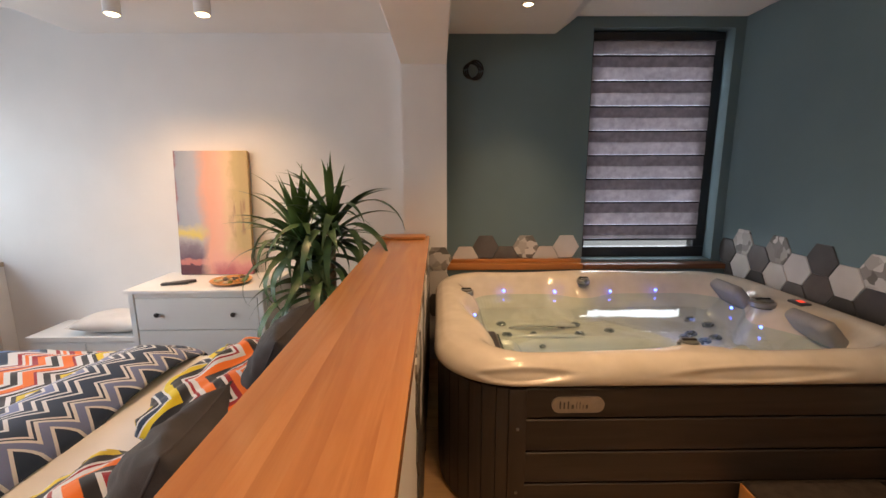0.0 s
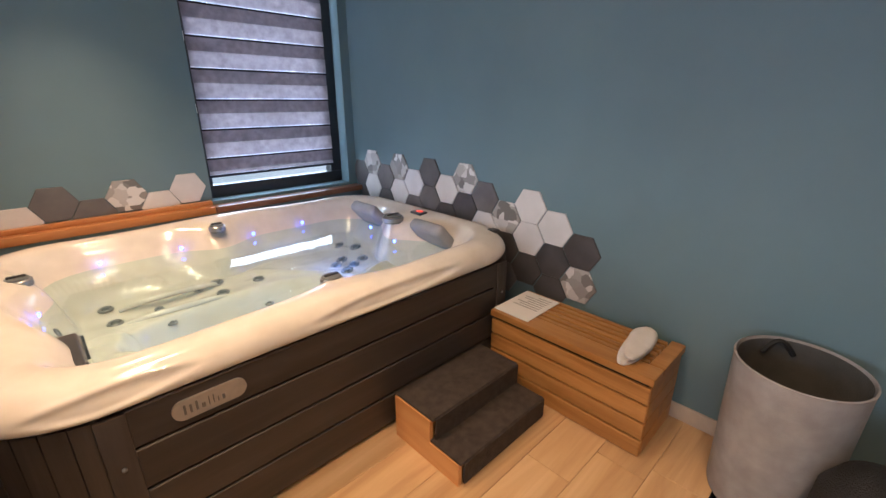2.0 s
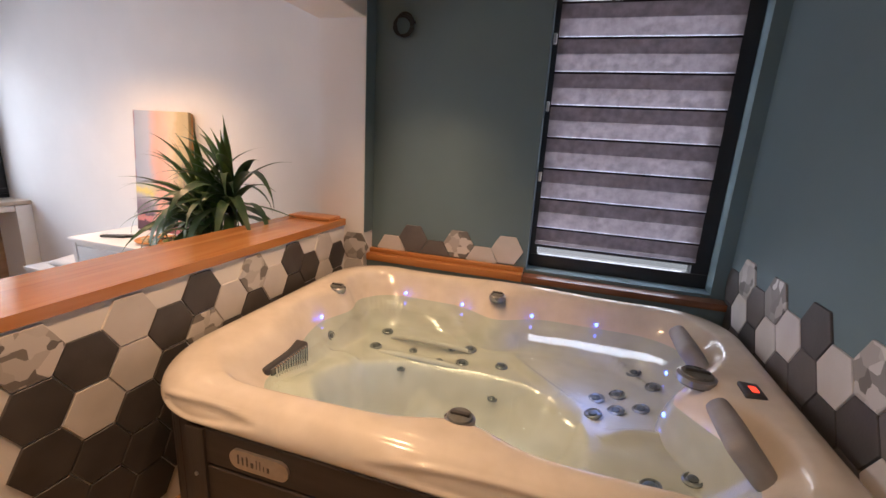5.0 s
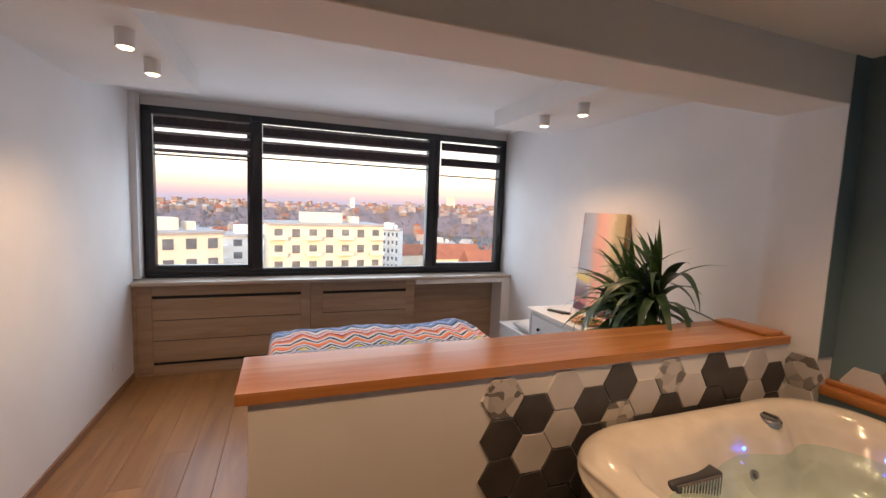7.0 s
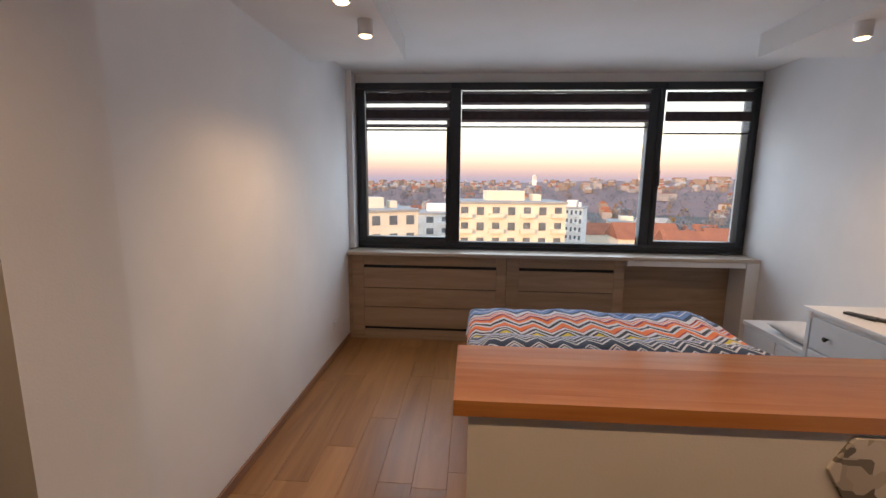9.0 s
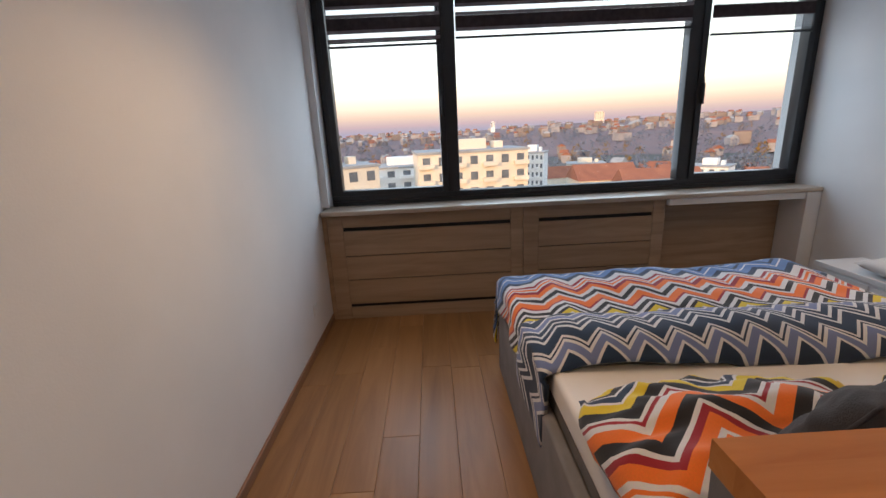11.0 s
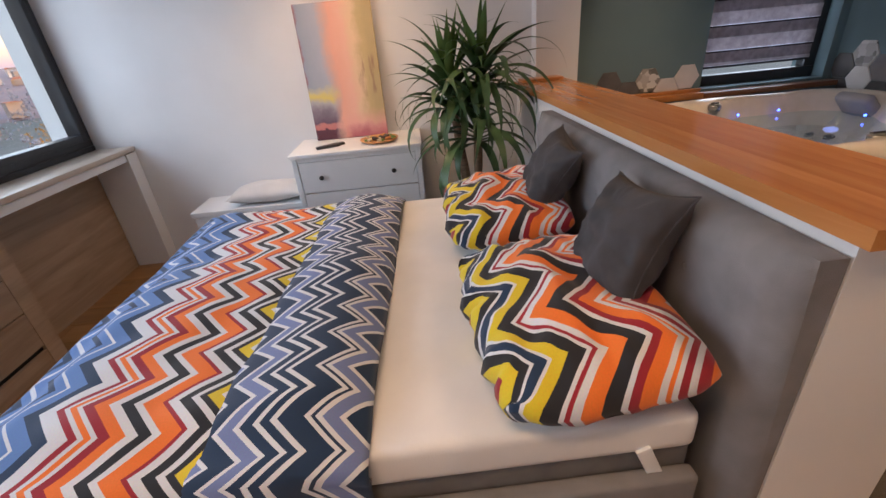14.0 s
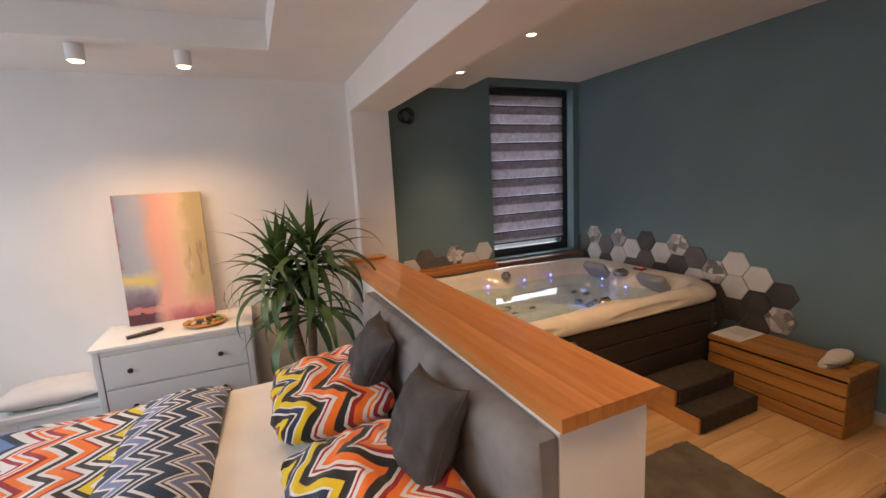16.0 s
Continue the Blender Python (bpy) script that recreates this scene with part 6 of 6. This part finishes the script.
def block(az, d, w, dep, top_z, storeys, bays, wall, label, turn=0.0, bot=GZ, balcony=False):
    """A flat-roofed house of flats with windows, parapet and roof boxes."""
    x, y = polar(az, d)
    hs = thing("apartment_building", label, "building", (x / U, y / U, bot / U), group="")
    hs.rotation_euler = (0, 0, radians(-az + turn))
    sv = ORG[hs]
    ORG[hs] = Vector()
    h = top_z - bot
    k = 1 / U
    part("wall", box(-dep / 2 * k, dep / 2 * k, -w / 2 * k, w / 2 * k, 0, h * k), wall, hs)
    part("roof", box((-dep / 2 - 0.3) * k, (dep / 2 + 0.3) * k, (-w / 2 - 0.3) * k, (w / 2 + 0.3) * k, h * k, (h + 0.5) * k), ROOFG, hs)
    part("roof_box", box(-dep / 4 * k, dep / 8 * k, -w / 5 * k, w / 6 * k, (h + 0.5) * k, (h + 2.6) * k), wall, hs)
    part("roof_box", box(-dep / 6 * k, dep / 10 * k, w / 4 * k, w / 3 * k, (h + 0.5) * k, (h + 1.9) * k), wall, hs)
    sh = h / max(storeys, 1)
    low = max(0, storeys - 6)
    for s in range(low, storeys):
        for b_ in range(bays):
            yb = -w / 2 + w * (b_ + 0.5) / bays
            wid, hei = w / bays * 0.46, sh * 0.52
            zb = s * sh + sh * 0.28
            wn_ = part("window", box((dep / 2 + 0.02) * k, (dep / 2 + 0.10) * k, (yb - wid / 2) * k, (yb + wid / 2) * k, zb * k, (zb + hei) * k), WINDK, hs)
            if balcony and b_ % 2 == 0:
                part("balcony", box((dep / 2 + 0.1) * k, (dep / 2 + 1.2) * k, (yb - wid) * k, (yb + wid) * k, (zb - 0.5) * k, (zb + 0.35) * k), wall, hs)
    ORG[hs] = sv
    return hs


block(5.6, 95, 23, 14, -3.0, 9, 7, PLASTER, "long cream flat-roofed apartment block in evening sun", 12, balcony=True)
block(-3.2, 120, 21, 14, -7.4, 8, 5, PLASTERW, "white modern apartment block with flat roof", 8, balcony=True)
block(-13.0, 85, 17, 12, -4.4, 8, 5, PLASTER, "sunlit cream apartment block nearby", 14)
block(13.9, 150, 8.5, 9, -7.0, 9, 6, PLASTERW, "white block of flats with a dark window grid", -10, balcony=True)
block(-20, 150, 26, 14, -9.5, 8, 6, PLASTERW, "pale flat-roofed apartment block", -5)
block(20.2, 230, 18, 16, -17.5, 5, 6, PLASTER, "cream low apartment house", 5)
block(-8.5, 210, 40, 20, -15, 5, 8, PLASTERW, "long pale flat-roofed building", 3)
block(34.0, 170, 12, 10, -14, 6, 4, PLASTERW, "white low block among trees", -12)
block(8.3, 1250, 12, 12, hill_z(*polar(8.3, 1250)) + 26, 12, 3, PLASTERW, "far slender tower catching the sun", 0, hill_z(*polar(8.3, 1250)) - 1)
block(21.3, 1350, 26, 12, hill_z(*polar(21.3, 1350)) + 30, 10, 4, PLASTER, "far tower block on the hill", 0, hill_z(*polar(21.3, 1350)) - 1)


def add_house(bm, x, y, z, w, d, h, rh, a):
    m = Matrix.Translation((x / U, y / U, z / U)) @ pose(0, 0, 0, 0, 0, a) @ Matrix.Diagonal((1 / U, 1 / U, 1 / U, 1))
    add_box(bm, -w / 2, w / 2, -d / 2, d / 2, 0, h, m=m)


def add_roof(bm, x, y, z, w, d, h, rh, a):
    m = Matrix.Translation((x / U, y / U, z / U)) @ pose(0, 0, 0, 0, 0, a) @ Matrix.Diagonal((1 / U, 1 / U, 1 / U, 1))
    p = [m @ Vector(c) for c in ((-w / 2 - 0.4, -d / 2 - 0.4, h), (w / 2 + 0.4, -d / 2 - 0.4, h), (w / 2 + 0.4, d / 2 + 0.4, h), (-w / 2 - 0.4, d / 2 + 0.4, h), (0, -d / 2 - 0.4, h + rh), (0, d / 2 + 0.4, h + rh))]
    v = [bm.verts.new(c) for c in p]
    for f in ((0, 1, 4), (2, 3, 5), (0, 4, 5, 3), (1, 2, 5, 4), (0, 3, 2, 1)):
        bm.faces.new([v[i] for i in f])


for az, d, w, lab in ((22.5, 135, 13, "villa with a dark red tiled roof"), (28.9, 120, 14, "house with a bright orange-red tiled roof"), (17.0, 185, 12, "small house with a red tiled roof"), (31.5, 190, 15, "pale house with a red tiled roof")):
    x, y = polar(az, d)
    hs = thing("house", lab, "house", (x / U, y / U, GZ / U))
    hh_ = 18 if d < 150 else 13
    bm = bmesh.new()
    add_house(bm, x, y, GZ, w, w * 1.3, hh_, 4, -az + 20)
    part("wall", bm, PLASTER, hs)
    bm = bmesh.new()
    add_roof(bm, x, y, GZ, w, w * 1.3, hh_, 4.2, -az + 20)
    part("roof", bm, ROOFR, hs)

# wall colours darkened and muted to stand in for haze over the valley
FARW = [mottled("haze_muted_cream_walls", (0.20, 0.16, 0.14), (0.30, 0.24, 0.21), 0.05, 0.95, 0.0, 2), mottled("haze_muted_white_walls", (0.27, 0.25, 0.26), (0.40, 0.37, 0.37), 0.05, 0.95, 0.0, 2)]
walls_bm = [bmesh.new(), bmesh.new()]
roofs_bm = [bmesh.new(), bmesh.new()]
for k in range(520):
    az = random.uniform(-50, 55)
    d = 850 + 620 * random.random() if k % 5 else 230 + 500 * random.random()
    x, y = polar(az, d)
    z = hill_z(x, y)
    big = random.random() < 0.22
    w = random.uniform(6, 11) * (1.7 if big else 1)
    h = random.uniform(4, 7) * (1.7 if big else 1)
    a = random.uniform(0, 180)
    add_house(walls_bm[k % 2], x, y, z - 2, w, w * random.uniform(0.8, 1.8), h + 2, 3, a)
    add_roof(roofs_bm[0 if random.random() < 0.6 else 1], x, y, z - 2, w, w * 1.2, h + 2, 0.6 if big else 3.2, a)
for bm, mt, nm, lb in ((walls_bm[0], FARW[0], "far_house_walls", "far cream houses scattered over the valley"), (walls_bm[1], FARW[1], "far_house_walls", "far white houses scattered over the valley"),
                       (roofs_bm[0], ROOFR, "far_house_roofs", "red roofs of the far houses"), (roofs_bm[1], ROOFG, "far_house_roofs", "grey roofs of the far houses")):
    tagged(part(nm, bm, mt), lb, "town", "", "stuff")

FOL = mottled("dark_foliage", (0.030, 0.05, 0.022), (0.075, 0.10, 0.04), 0.5, 0.9, 0.0, 3)
# far crowns carry blue-grey distance haze in their base colour
FOLF = mottled("far_foliage_haze_tint", (0.13, 0.15, 0.20), (0.20, 0.21, 0.26), 0.05, 0.9, 0.0, 3)
FOLO = mottled("autumn_foliage", (0.20, 0.11, 0.03), (0.30, 0.18, 0.05), 0.5, 0.9, 0.0, 3)


def add_crown(bm, x, y, z, r, h, n):
    """A crown of many small tilted leaf clumps."""
    for i in range(n):
        a, f = random.uniform(0, 6.28), random.random()
        rr = r * (1 - 0.75 * f) * math.sqrt(random.random()) * 1.05
        p = Vector((x + rr * math.cos(a), y + rr * math.sin(a), z + h * f))
        s = r * random.uniform(0.10, 0.24)
        u = Vector((random.uniform(-1, 1), random.uniform(-1, 1), random.uniform(-0.5, 0.5))).normalized()
        v = u.cross(Vector((random.uniform(-0.4, 0.4), random.uniform(-0.4, 0.4), 1))).normalized()
        bm.faces.new([bm.verts.new((p + s * q) / U) for q in (u, v * 0.8, -u, -v * 0.8)])
        bm.faces.new([bm.verts.new((p + s * q) / U) for q in (u.cross(v), v, -u.cross(v))])


for az, d, r, h, tz in ((23.8, 95, 5.0, 13, -13), (25.6, 92, 4.5, 12, -12.5), (27.0, 105, 4.5, 12, -14), (36.5, 80, 5.5, 15, -8), (39.5, 85, 5.5, 14, -10), (19.5, 140, 4, 9, -19), (30.5, 150, 4.5, 11, -18)):
    x, y = polar(az, d)
    tr_ = thing("tree", "dense dark evergreen tree below the window", "tree", (x / U, y / U, GZ / U), group="trees outside")
    part("trunk", tube([(x / U, y / U, GZ / U), (x / U, y / U, (tz - h * 0.5) / U), (x / U, y / U, (tz) / U)], [0.45, 0.3, 0.05], 8), BARK, tr_)
    bm = bmesh.new()
    add_crown(bm, x, y, tz - h, r, h * 1.02, 520)
    part("crown", bm, FOL, tr_)
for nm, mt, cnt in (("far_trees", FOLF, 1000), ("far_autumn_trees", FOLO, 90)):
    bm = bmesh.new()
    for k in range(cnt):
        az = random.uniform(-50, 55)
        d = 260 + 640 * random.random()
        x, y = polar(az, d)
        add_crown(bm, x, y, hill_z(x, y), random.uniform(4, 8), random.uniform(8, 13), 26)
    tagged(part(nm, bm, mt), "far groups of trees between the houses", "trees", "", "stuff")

# ---- floor planks ----
floor_bed["label"] = "brown oak laminate plank floor"


def plank_floor(parent, mat, x0, x1, y0, y1, z, wid, length, seed):
    random.seed(seed)
    cache = {}
    row, y = 0, y0
    while y < y1 - 0.001:
        ye = min(y + wid, y1)
        x = x0 - random.uniform(0.05, 0.95) * length
        while x < x1:
            a, b = max(x, x0), min(x + length, x1)
            if b - a > 0.02:
                key = (round(b - a, 3), round(ye - y, 3))
                if key not in cache:
                    bm = box(-(b - a) / 2 + 0.0005, (b - a) / 2 - 0.0005, -(ye - y) / 2 + 0.0005, (ye - y) / 2 - 0.0005, -0.0115, 0, 0.0014, 1)
                    bmesh.ops.scale(bm, vec=(U, U, U), verts=bm.verts)
                    me = bpy.data.meshes.new("plank")
                    bm.to_mesh(me)
                    bm.free()
                    me.materials.append(mat)
                    cache[key] = me
                ob = new("plank", cache[key])
                ob.parent = parent
                ob.location = ((a + b) / 2 * U, (y + ye) / 2 * U, z * U)
            x += length
        y = ye
        row += 1


plank_floor(floor_bed, FLOORWOOD, XW, HX0, YS, YN, 0.0, 0.178, 1.20, 31)
plank_floor(floor_bed, LIGHTWOOD, HX0, XE, -1.25, PY - 0.016, 0.0, 0.178, 1.20, 32)
plat = bpy.data.objects["platform"]
plank_floor(plat, LIGHTWOOD, HX1 + 0.001, XE, PY, YN, HP, 0.178, 1.20, 33)
